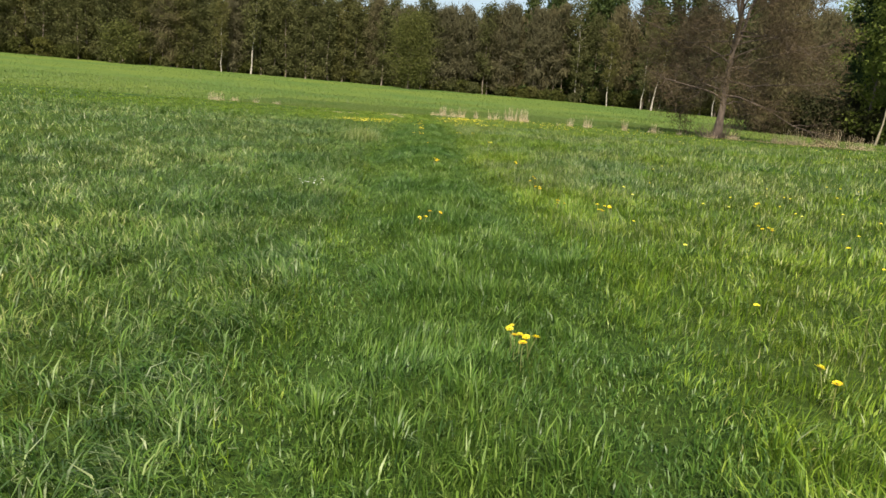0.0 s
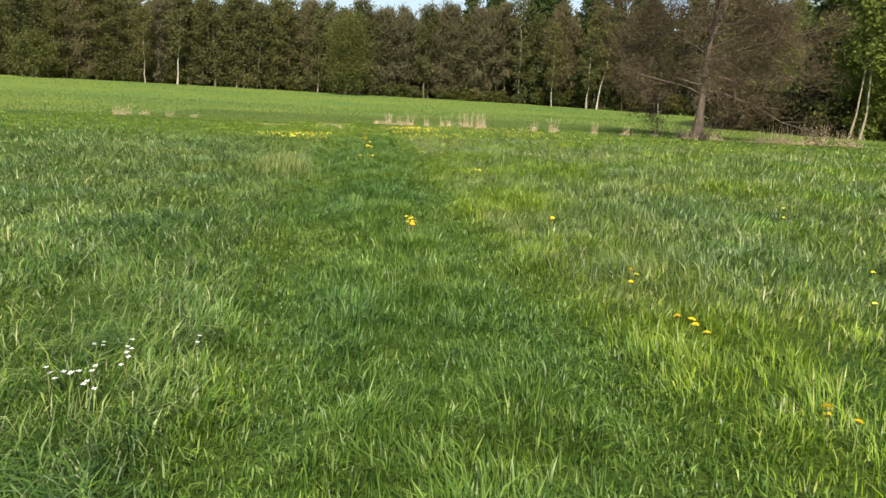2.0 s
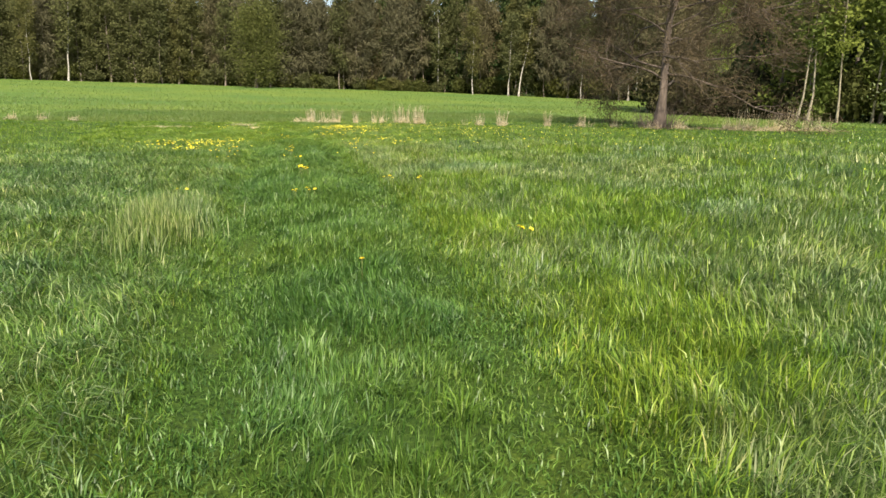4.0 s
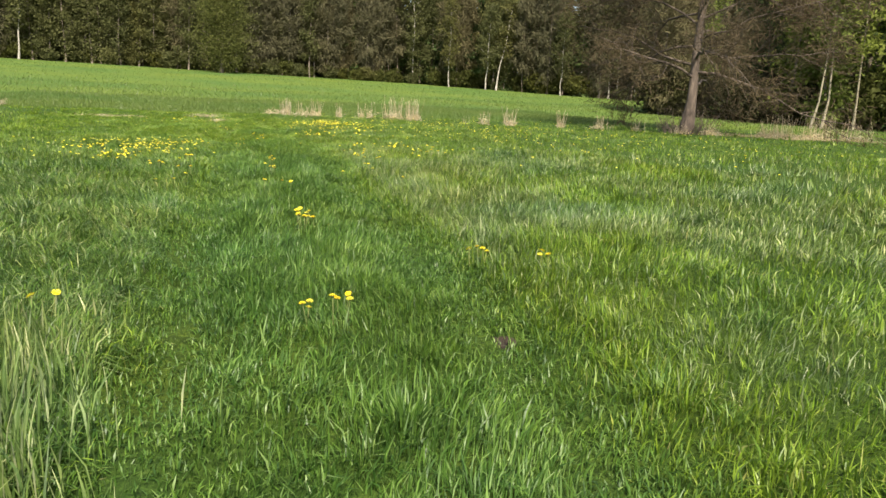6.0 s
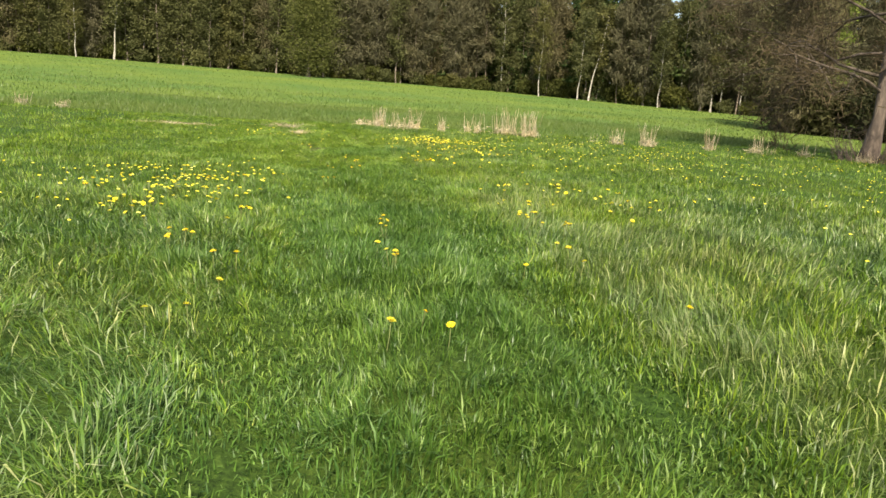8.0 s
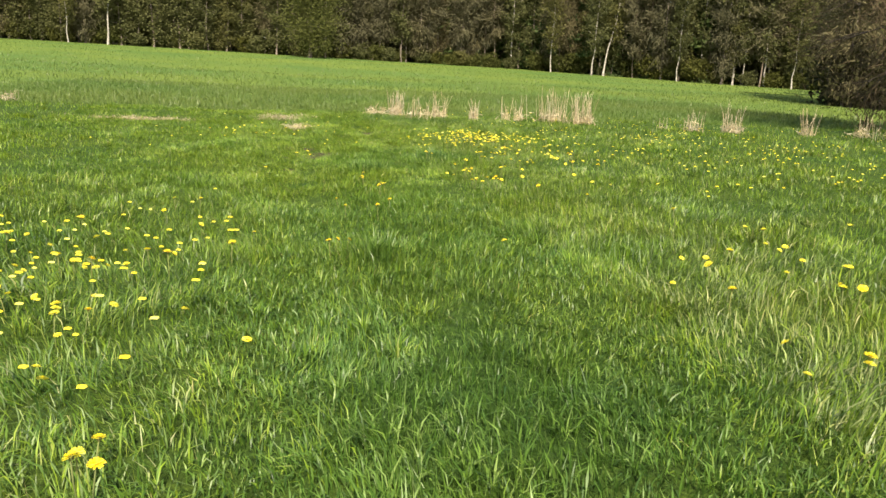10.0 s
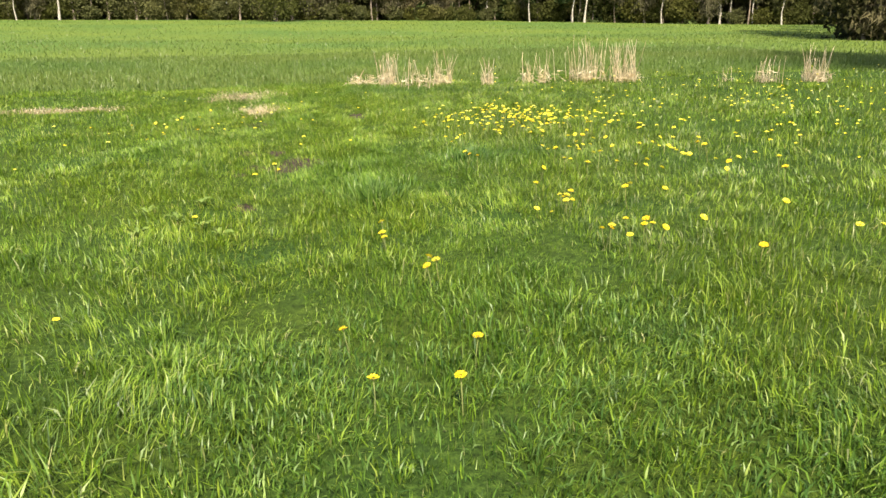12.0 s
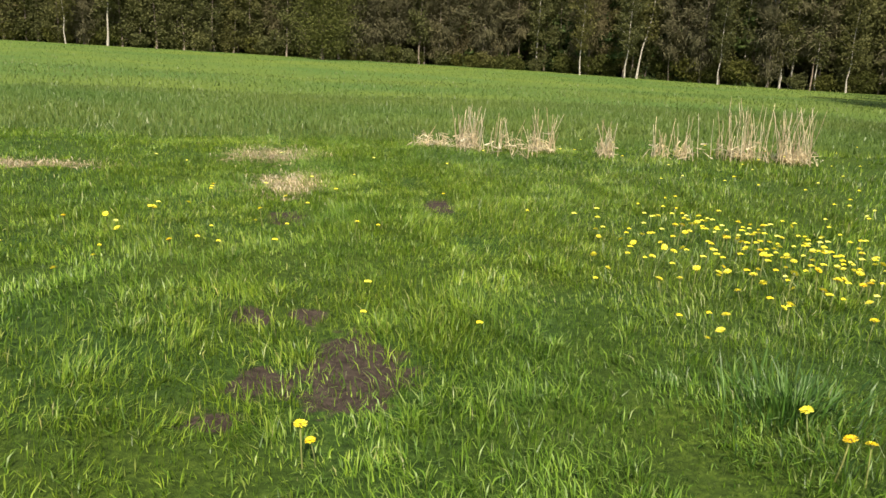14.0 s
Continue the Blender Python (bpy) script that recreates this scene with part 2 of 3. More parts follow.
# ---- the lie of the land ----
def rut_left(y):
    return np.interp(y, [0, 4, 5.5, 8.9, 12.4, 14.3, 16.2, 20, 24, 28, 32, 36, 41, 46, 60], [-0.4, -0.52, -0.62, -0.85, -1.1, -1.3, -1.37, -1.5, -1.68, -1.8, -1.95, -2.15, -2.9, -3.4, -4.6])


def rut_right(y):
    return np.interp(y, [0, 4, 6, 8, 11, 12.5, 15, 18, 21, 25, 28, 31, 40, 46, 60], [0.85, 0.85, 0.83, 0.62, 0.45, 0.2, 0.09, -0.02, -0.06, -0.27, -0.32, -0.45, -1.36, -1.9, -3.0])


def dents(x, y):
    wob = 0.2 * (vnoise(x, y, 0.45, 31) - 0.5) + 0.14 * (vnoise(x, y, 1.6, 32) - 0.5)
    e = np.exp(-((x + wob - rut_left(y)) / 0.2) ** 2) + 0.8 * np.exp(-((x + wob - rut_right(y)) / 0.19) ** 2)
    return e * (0.5 + 0.8 * vnoise(x, y, 0.45, 33)) * np.interp(y, [23, 30, 50, 51], [1.0, 0.4, 0.4, 0.0])


def height(x, y):
    x, y = np.asarray(x, float), np.asarray(y, float)
    z = np.interp(y, [-200, 0, 7, 13, 20, 26, 32, 37, 42, 60, 90, 125, 150, 300, 900],
                  [-1, 0, -0.03, 0.0, 0.1, 0.07, -0.04, -0.05, -0.08, -0.02, 0.6, 1.45, 2.1, 6, 15])
    near = np.clip(1 - np.abs(y - 20) / 90, 0, 1)
    z = z + 0.13 * np.tanh((x + 0.6) / 3.5) * near
    z = z - 0.009 * x * np.clip((y - 60) / 80, 0, 1) * (np.abs(x) < 160)
    z = z + 0.05 * (vnoise(x, y, 1.7, 3) - 0.5) * (y < 60) + 0.03 * (vnoise(x, y, 0.5, 4) - 0.5) * (y < 60)
    z = z + 0.25 * (vnoise(x, y, 24, 5) - 0.5) * np.clip((y - 50) / 20, 0, 1)
    ditch = 45.8 + 0.02 * x + 0.6 * (vnoise(x, y * 0, 9, 6) - 0.5)
    z = z - 0.22 * np.exp(-((y - ditch) / 0.8) ** 2) * np.clip((x + 1.5) / 3, 0, 1) + 0.06 * np.exp(-((y - ditch + 2.0) / 0.9) ** 2)
    return z - 0.095 * dents(x, y)


MUD = [(-2.0, 36.15, 0.22, 0.42), (-2.31, 34.4, 0.08, 0.12), (-2.38, 36.0, 0.16, 0.16), (-2.5, 35.7, 0.12, 0.1), (-2.5, 36.75, 0.12, 0.12), (-2.28, 36.8, 0.12, 0.1),
       (-1.36, 39.9, 0.16, 0.5), (-2.62, 39.3, 0.2, 0.3), (-3.0, 43.4, 0.3, 0.35), (0.02, 19.3, 0.06, 0.1), (-1.42, 20.35, 0.06, 0.06)]
TUSSOCKS = [(-1.38, 29.88, 0.30), (-1.43, 34.15, 0.26), (-1.40, 34.44, 0.30), (0.25, 5.14, 0.28), (0.03, 6.17, 0.34), (0.89, 6.16, 0.34), (-2.35, 25.32, 0.30), (-0.64, 18.38, 0.30), (-0.21, 12.04, 0.34), (-0.47, 35.59, 0.30)]
TALL_GRASS = [(-2.0, 17.9, 0.2, 0.45, 1300, 0.27), (-2.15, 19.0, 0.22, 0.4, 800, 0.2)]
STRAW = [(-2.8, 41.2, 0.42, 1.0), (-6.2, 42.2, 1.3, 0.35), (19.5, 42.0, 4.5, 1.4), (-3.2, 43.4, 0.7, 0.7)]

ys = np.concatenate([np.linspace(-200, -8, 14), np.arange(-6, 50, 0.28), np.arange(50, 160, 2.5), np.linspace(165, 900, 30)])
xs = np.concatenate([np.linspace(-800, -30, 34), np.arange(-28, -6, 0.9), np.arange(-6, 6, 0.2), np.arange(6, 30, 0.9), np.linspace(32, 800, 34)])
GX, GY = np.meshgrid(xs, ys)
nx, ny = len(xs), len(ys)
idx = np.arange(nx * ny).reshape(ny, nx)
a, b, c, d = idx[:-1, :-1].ravel(), idx[:-1, 1:].ravel(), idx[1:, 1:].ravel(), idx[1:, :-1].ravel()
ground_tris = np.concatenate([np.stack([a, b, c], 1), np.stack([a, c, d], 1)])
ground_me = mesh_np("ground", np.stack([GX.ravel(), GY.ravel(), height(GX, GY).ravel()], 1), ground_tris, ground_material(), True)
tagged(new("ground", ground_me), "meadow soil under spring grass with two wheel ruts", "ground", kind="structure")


# ---- grass ----
def leaf_tris(centres, size, stretch=1.0, outward=None):
    n = len(centres)
    u = rng.normal(0, 1, (n, 3))
    if outward is not None:
        u = outward + 0.55 * u
    u /= np.linalg.norm(u, axis=1)[:, None]
    v = np.cross(u, rng.normal(0, 1, (n, 3)))
    v /= np.linalg.norm(v, axis=1)[:, None]
    s = (size * rng.uniform(0.6, 1.4, n))[:, None]
    V = np.stack([centres - u * s * stretch * 0.5 + v * s * 0.35 / stretch, centres - u * s * stretch * 0.4 - v * s * 0.35 / stretch,
                  centres + u * s * stretch * 0.6], 1).reshape(-1, 3)
    return V, np.arange(n * 3).reshape(-1, 3)


def spots(x, y, places):
    m = np.zeros(len(x))
    for px, py, rx, ry in places:
        d = np.hypot((x - px) / rx, (y - py) / ry)
        m = np.maximum(m, np.clip(1.25 - d + 0.9 * (vnoise(x, y, 0.16, 8) - 0.5), 0, 1))
    return m


def blades(x, y, h, w, lean, az, bent=True):
    """Pointed grass blades; bent ones fold over at the middle, the short and the far ones are one triangle each."""
    n = len(x)
    z = height(x, y) - 0.006
    base = np.stack([x, y, z], 1)
    face = az + np.pi / 2 + rng.normal(0, 0.5, n)
    side = np.stack([np.cos(face), np.sin(face), np.zeros(n)], 1) * (w / 2)[:, None]
    out = np.stack([np.cos(az), np.sin(az), np.zeros(n)], 1)
    up = np.array([0, 0, 1.0])
    i = np.arange(n)[:, None]
    if not bent:
        tip = base + out * (h * np.sin(lean))[:, None] + up * (h * np.cos(lean))[:, None]
        V = np.stack([base - side, base + side, tip], 1).reshape(-1, 3)
        return V, i * 3 + np.array([[0, 1, 2]])
    mid = base + out * (h * 0.55 * np.sin(lean * 0.5))[:, None] + up * (h * 0.55 * np.cos(lean * 0.5))[:, None]
    fold = np.minimum(lean * 1.5, 1.9)
    tip = mid + out * (h * 0.5 * np.sin(fold))[:, None] + up * (h * 0.5 * np.cos(fold))[:, None]
    V = np.stack([base, mid - side, mid + side, tip], 1).reshape(-1, 3)
    T = np.stack([i * 4 + np.array([[0, 2, 1]]), i * 4 + np.array([[1, 2, 3]])], 1).reshape(-1, 3)
    return V, T


def scatter(n, x0, x1, y0, y1, tufts=0.0, tuft_r=0.085):
    """Points strewn over a strip that follows the track, part of them gathered in tufts; with the way each one leans."""
    k = int(n * tufts)
    m = max(1, k // 46)
    soft = abs(x0) < 3 and abs(x1) < 3

    def across(q):
        return rng.normal(0, 1.6, q) if soft else rng.uniform(x0, x1, q)
    cx, cy = across(m), rng.uniform(y0, y1, m)
    pick = rng.integers(0, m, k)
    r, th = np.abs(rng.normal(0, tuft_r, k)), rng.uniform(0, 2 * np.pi, k)
    x = np.concatenate([cx[pick] + r * np.cos(th), across(n - k)])
    y = np.concatenate([cy[pick] + r * np.sin(th), rng.uniform(y0, y1, n - k)])
    az = np.concatenate([th + rng.normal(0, 0.5, k), rng.uniform(0, 2 * np.pi, n - k)])
    return x, y, az, np.concatenate([np.ones(k), np.zeros(n - k)])


def sward(n, x0, x1, y0, y1, tufts, w, bent=False, low=0.05, grow=0.05):
    """Part of the meadow: how many blades, over which strip, how wide, and how tall they stand in poor and in rich spots."""
    x, y, az, t = scatter(n, x0, x1, y0, y1, tufts)
    x = x + np.interp(y, [0, 10, 20, 36, 46], [0.2, -0.2, -0.65, -1.4, -2.0]) * (abs(x1) < 30)
    bare = np.maximum(spots(x, y, MUD), 0.75 * spots(x, y, STRAW))
    ok = rng.random(len(x)) > 0.8 * bare
    x, y, az, t = x[ok], y[ok], az[ok], t[ok]
    worn = np.clip(dents(x, y), 0, 1)
    ok = rng.random(len(x)) > 0.55 * worn
    x, y, az, t, worn = x[ok], y[ok], az[ok], t[ok], worn[ok]
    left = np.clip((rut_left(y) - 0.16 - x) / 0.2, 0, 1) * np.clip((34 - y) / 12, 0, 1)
    right = np.clip((x - rut_right(y) - 0.2) / 0.25, 0, 1) * np.clip((y - 4) / 8, 0.3, 1) * np.interp(y, [26, 32], [1.0, 0.35])
    lush = np.clip(2.4 * (0.45 * vnoise(x, y, 0.75, 11) + 0.3 * vnoise(x, y, 0.3, 12) + 0.25 * vnoise(x, y, 0.12, 13)) - 0.7, 0, 1)
    h = low + grow * (lush + 0.5 * t + 0.95 * left + 0.5 * right)
    h = h * np.interp(y, [24, 32], [1.0, 0.82]) * (1 - 0.55 * worn) * rng.uniform(0.55, 1.3, len(x))
    lean = np.clip(np.abs(rng.normal(0.5, 0.4, len(x))) + 0.2 * t + 0.4 * left + 0.4 * worn, 0.05, 1.4)
    swirl = 9.0 * (0.6 * vnoise(x, y, 0.7, 41) + 0.4 * vnoise(x, y, 0.28, 42))
    az = np.where(rng.random(len(x)) < 0.55, swirl + rng.normal(0, 0.5, len(x)), az)
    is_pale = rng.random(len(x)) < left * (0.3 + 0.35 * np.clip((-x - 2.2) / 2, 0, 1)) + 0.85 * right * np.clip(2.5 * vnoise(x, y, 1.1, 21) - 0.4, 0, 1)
    wid = w * rng.uniform(0.6, 1.3, len(x)) * np.interp(y, [26, 32], [1.0, 0.8])
    mid = (rut_left(y) + rut_right(y)) / 2
    inside = np.clip(1.25 - np.abs(x - mid) / (0.5 * (rut_right(y) - rut_left(y)) + 0.15), 0, 1) * np.clip((33 - y) / 10, 0, 1)
    is_lush = ~is_pale & (rng.random(len(x)) < 2.2 * inside + 0.95 * left)
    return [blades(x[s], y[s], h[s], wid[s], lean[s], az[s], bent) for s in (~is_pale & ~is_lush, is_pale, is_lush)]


green, pale, lush_turf = [], [], []
for args in ((620000, -2.5, 2.5, 1.6, 46.0, 0.35, 0.0066, False, 0.038, 0.046), (330000, -2.4, 2.4, 1.6, 46.0, 0.6, 0.0066, True, 0.05, 0.062),
             (110000, -6, -2.0, 2.0, 46.0, 0.4, 0.0105, True, 0.05, 0.06), (110000, 2.0, 6, 2.0, 46.0, 0.4, 0.0105, True, 0.05, 0.06),
             (20000, -9, 9, -9, 2.0, 0.3, 0.018, False, 0.06, 0.07),
             (66000, -15, -4.6, -2.0, 46.0, 0.35, 0.023, False, 0.065, 0.07), (66000, 4.6, 15, -2.0, 46.0, 0.35, 0.023, False, 0.065, 0.07),
             (42000, -50, -12, -6.0, 46.0, 0.3, 0.055, False, 0.07, 0.07), (42000, 12, 50, -6.0, 46.0, 0.3, 0.055, False, 0.07, 0.07)):
    g, p, l = sward(*args)
    green.append(g), pale.append(p), lush_turf.append(l)
# short trodden turf in the ruts
ry_ = rng.uniform(2, 32, 90000)
rx_ = np.where(rng.random(90000) < 0.5, rut_left(ry_), rut_right(ry_)) + rng.normal(0, 0.2, 90000)
ok = rng.random(90000) > 0.8 * spots(rx_, ry_, MUD)
rx_, ry_ = rx_[ok], ry_[ok]
k = len(rx_)
lush_turf.append(blades(rx_, ry_, rng.uniform(0.03, 0.075, k), rng.uniform(0.005, 0.008, k), rng.uniform(0.1, 1.2, k), rng.uniform(0, 6.28, k)))
# big tussocks with long arching blades
m = 240
cy = rng.uniform(2.6, 44, m)
cx = np.interp(cy, [0, 10, 20, 36, 46], [0.2, -0.2, -0.65, -1.4, -2.0]) + rng.uniform(-3.2, 3.2, m)
keep = dents(cx, cy) < 0.35
cx, cy = cx[keep], cy[keep]
pick = np.repeat(np.arange(len(cx)), 80)
r, th = np.abs(rng.normal(0, 0.07, len(pick))), rng.uniform(0, 2 * np.pi, len(pick))
big = rng.uniform(0.7, 1.15, len(cx))[pick]
big = big * np.interp(cy[pick], [24, 32], [1.0, 0.75])
for turf, sel in ((lush_turf, cy[pick] < 25), (green, cy[pick] >= 25)):
    p_, r_, t_ = pick[sel], r[sel], th[sel]
    turf.append(blades(cx[p_] + r_ * np.cos(t_), cy[p_] + r_ * np.sin(t_), 0.14 * big[sel] * rng.uniform(0.6, 1.15, len(p_)), 0.0065 * rng.uniform(0.6, 1.2, len(p_)),
                       np.clip(rng.normal(0.75, 0.35, len(p_)), 0.05, 1.4), t_ + rng.normal(0, 0.45, len(p_))))
# darker, taller tussocks that stand out along the track
for px, py, r in TUSSOCKS:
    n = int(1500 * r)
    d, th = np.abs(rng.normal(0, r * 0.55, n)), rng.uniform(0, 2 * np.pi, n)
    lush_turf.append(blades(px + d * np.cos(th), py + d * np.sin(th), rng.uniform(0.09, 0.18, n), rng.uniform(0.005, 0.0085, n),
                            np.clip(rng.normal(0.5, 0.3, n), 0.05, 1.3), th + rng.normal(0, 0.5, n)))
# tall clumps of pale flowering grass beside the track
for px, py, sx, sy, n, tall in TALL_GRASS:
    qx, qy = px + rng.normal(0, sx, n), py + rng.normal(0, sy, n)
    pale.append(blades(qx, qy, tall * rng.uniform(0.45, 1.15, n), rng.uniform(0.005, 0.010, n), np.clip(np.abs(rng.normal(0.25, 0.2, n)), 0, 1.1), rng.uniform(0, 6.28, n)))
# short dead grass on the worn spots
dry = []
for px, py, rx, ry in STRAW:
    n = int(min(1500, 1300 * rx * ry + 300))
    dx_, dy_ = px + rng.normal(0, 0.5 * rx, n), py + rng.normal(0, 0.5 * ry, n)
    dry.append(blades(dx_, dy_, rng.uniform(0.03, 0.1, n), rng.uniform(0.005, 0.01, n), rng.uniform(0.5, 1.45, n), rng.uniform(0, 6.28, n)))
tagged(new("dry_grass", mesh_np("dry_grass", *joined(dry), REED)), "short bleached dead grass on worn spots", "grass", kind="stuff")
tagged(new("grass", mesh_np("grass", *joined(green), GRASS)), "lush green spring meadow grass, long and tufted", "grass", kind="stuff")
tagged(new("track_grass", mesh_np("track_grass", *joined(lush_turf), GRASS_LUSH)), "short dark green turf along the wheel track", "grass", kind="stuff")
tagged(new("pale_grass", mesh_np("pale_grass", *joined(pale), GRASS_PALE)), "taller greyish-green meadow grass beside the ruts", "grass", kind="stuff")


def field_grass(n, x0, x1, y0, y1, w, h):
    x, y = rng.uniform(x0, x1, n), rng.uniform(y0, y1, n)
    return blades(x, y, h * rng.uniform(0.5, 1.3, n), w * rng.uniform(0.6, 1.3, n), np.abs(rng.normal(0.4, 0.3, n)), rng.uniform(0, 6.28, n), False)


crop = [field_grass(90000, -14, 16, 45.5, 62, 0.016, 0.14), field_grass(40000, -45, 45, 46.5, 80, 0.05, 0.14),
        field_grass(30000, -95, 90, 78, 146, 0.1, 0.11)]
tagged(new("field_grass", mesh_np("field_grass", *joined(crop), CROP)), "even bright green grass of the field beyond the ditch", "grass", kind="stuff")


# ---- trees ----
def limb_path(start, heading, length, bend=0.25, steps=5, rise=0.2):
    p, out = np.array(start, float), [np.array(start, float)]
    v = np.array(heading, float)
    v /= np.linalg.norm(v)
    for _ in range(steps):
        v = v + rng.normal(0, bend / 2, 3) + np.array([0, 0, rise / steps])
        v /= np.linalg.norm(v)
        p = p + v * length / steps
        out.append(p.copy())
    return np.array(out)


def tree(name, label, tall, trunk_r, crown_from, spread, leaves, leaf_size, leaf_mat, bark_mat, shape="round", stretch=1.0,
         lean=(0.0, 0.0), limbs=16, stems=1):
    """A tree as an Empty with a trunk and a crown; it stands at the origin until it is placed."""
    root = new(name)
    tagged(root, label, "tree", "trees of the wood edge")
    wood, tips = [], []
    for s in range(stems):
        off = np.array([rng.normal(0, 0.25), rng.normal(0, 0.25), 0]) * (stems > 1)
        ln = np.array([*lean, 0.0]) + (np.array([rng.normal(0, 0.12), rng.normal(0, 0.12), 0]) if stems > 1 else 0)
        k = np.linspace(0, 1, 8)
        line = off + np.stack([ln[0] * tall * k, ln[1] * tall * k, tall * 0.97 * k - 0.25], 1)
        line[1:, :2] += np.cumsum(rng.normal(0, tall * 0.006, (7, 2)), 0)
        r = trunk_r / math.sqrt(stems)
        wood.append(tube(line, r * (1 - 0.9 * k) * np.where(k == 0, 1.5, 1), 7))
        for i in range(limbs // stems):
            f = crown_from + (0.98 - crown_from) * (i + rng.random()) / (limbs // stems)
            at = np.array([np.interp(f, k, line[:, j]) for j in range(3)])
            g = (f - crown_from) / (1 - crown_from)
            if shape == "cone":
                reach, rise = spread * (1.02 - g), -0.35
            elif shape == "column":
                reach, rise = spread * (0.45 + 0.9 * math.sin(math.pi * min(1, g * 0.9 + 0.12))), 0.9
            else:
                reach, rise = spread * (0.25 + math.sin(math.pi * min(1.0, 0.22 + 0.74 * g))) * 0.8, 0.55
            reach *= rng.uniform(0.7, 1.15)
            th = i * 2.4 + rng.normal(0, 0.4)
            path = limb_path(at, (math.cos(th), math.sin(th), rise * 0.6), reach, 0.3, 4, rise * 0.5)
            wood.append(tube(path, np.linspace(max(0.02, r * 0.32 * (1.1 - f)), 0.008, 5), 3))
            tips.append(path)
    wv, wt = joined(wood)
    part("trunk", mesh_np("trunk", wv, wt, bark_mat, True), root)
    pick = rng.integers(0, len(tips), leaves)
    u = rng.uniform(0.25, 1.08, leaves)
    allp = np.stack(tips)
    kk = np.clip(u, 0, 1) * 4
    lo = np.minimum(kk.astype(int), 3)
    cpos = allp[pick, lo] + (allp[pick, lo + 1] - allp[pick, lo]) * (kk - lo)[:, None]
    sd = spread * (0.14 if shape == "cone" else 0.24)
    cpos = cpos + rng.normal(0, 1, (leaves, 3)) * np.array([sd, sd, sd * 0.75])
    cpos[:, 2] = np.maximum(cpos[:, 2], 0.1)
    outw = cpos - np.array([0, 0, tall * 0.45])
    outw = outw / (np.linalg.norm(outw, axis=1)[:, None] + 1e-6)
    v, t = leaf_tris(cpos, leaf_size, stretch, outw if stretch > 1.5 else None)
    part("crown", mesh_np("crown", v, t, leaf_mat), root)
    return root


KINDS = {
    "olive": [tree("deciduous_tree", "slender tree with thin young olive leaves", h, 0.13, c, s, 4000, 0.32, LEAF_OLIVE, BARK_GREY, "column", 1.0, (0, 0), 26)
              for h, s, c in ((17.0, 2.3, 0.03), (15.5, 2.1, 0.06), (16.4, 2.2, 0.2))],
    "green": [tree("deciduous_tree", "tall tree in fresh light green leaf", h, 0.14, c, s, 4000, 0.32, LEAF_GREEN, BARK_GREY, "column", 1.0, (0, 0), 26)
              for h, s, c in ((18.0, 2.3, 0.05), (16.0, 2.2, 0.2))],
    "brown": [tree("bare_alder", "brown leafless alder with fine twigs", h, 0.13, c, s, 4000, 0.37, TWIGS, BARK_GREY, "column", 1.9, (0, 0), 26)
              for h, s, c in ((16.0, 2.3, 0.03), (17.5, 2.6, 0.05), (16.8, 2.4, 0.18))],
    "birch": [tree("birch_tree", "white-stemmed birch with sparse young leaves", h, 0.11, 0.22, s, 2600, 0.33, LEAF_OLIVE, BARK_BIRCH, "column", 1.0, ln, 24)
              for h, s, ln in ((18.0, 2.0, (0.03, 0.0)), (16.5, 1.9, (-0.05, 0.02)))],
    "bare_pole": [tree("slender_tree", "slim brown-stemmed tree with a thin bare crown", h, 0.085, 0.2, 2.0, 2600, 0.38, TWIGS, BARK_POLE, "column", 1.9, ln)
                  for h, ln in ((16.0, (0.03, 0.0)), (17.0, (-0.02, 0.02)), (15.0, (0.07, 0.0)))],
    "pole": [tree("slender_tree", "slim pale-stemmed tree with a high thin green crown", h, 0.08, 0.35, 1.8, 1700, 0.3, LEAF_GREEN, BARK_PALE, "column", 1.0, ln)
             for h, ln in ((15.0, (0.05, 0.0)), (16.0, (0.02, 0.03)))],
    "conifer": [tree("spruce_tree", "tall dark green spruce", h, 0.22, 0.04, s, 5200, 0.52, NEEDLES, BARK_GREY, "cone", 1.0, (0, 0), 40)
                for h, s in ((23.0, 4.2), (20.0, 3.8))],
}
SHRUBS = [tree("shrub", "dense dark green shrub at the wood edge", h, 0.06, 0.05, s, 1300, 0.36, m, BARK_GREY, "round", 1.0, (0, 0), 14, 2)
          for h, s, m in ((2.6, 1.6, LEAF_BUSH), (3.4, 1.9, LEAF_BUSH), (2.2, 1.5, LEAF_OLIVE))]
FRESH = [tree("shrub", "loose fresh green shrub at the wood edge", 3.2, 0.05, 0.05, 1.7, 2000, 0.26, LEAF_GREEN, BARK_GREY, "round", 1.0, (0, 0), 16, 2)]
# shrub at the nearer wood, its shade put into the leaf colour
DARK = [tree("shrub", "dense brown-green thicket in front of the wood, leaves coloured as in shade", 3.4, 0.07, 0.03, 2.0, 2600, 0.34, LEAF_THICKET_SHADED, BARK_GREY, "round", 1.0, (0, 0), 22, 2)]
used = set()


def plant(protos, x, y, scale=1.0, turn=None, group=""):
    fresh = [q for q in protos if q.name not in used]
    p = fresh[0] if fresh else protos[int(rng.integers(0, len(protos)))]
    turn = rng.uniform(0, 360) if turn is None else turn
    m = pose(x, y, float(height(x, y)) - 0.05, 0, 0, turn)
    if p.name not in used:
        used.add(p.name)
        p.scale = (scale,) * 3
        p.location, p.rotation_euler = m.translation, m.to_euler()
        ob = p
    else:
        ob = copy_thing(p, m)
        ob.scale = (scale, scale, scale * rng.uniform(0.92, 1.08))
    if group:
        ob["group"] = group
    return ob


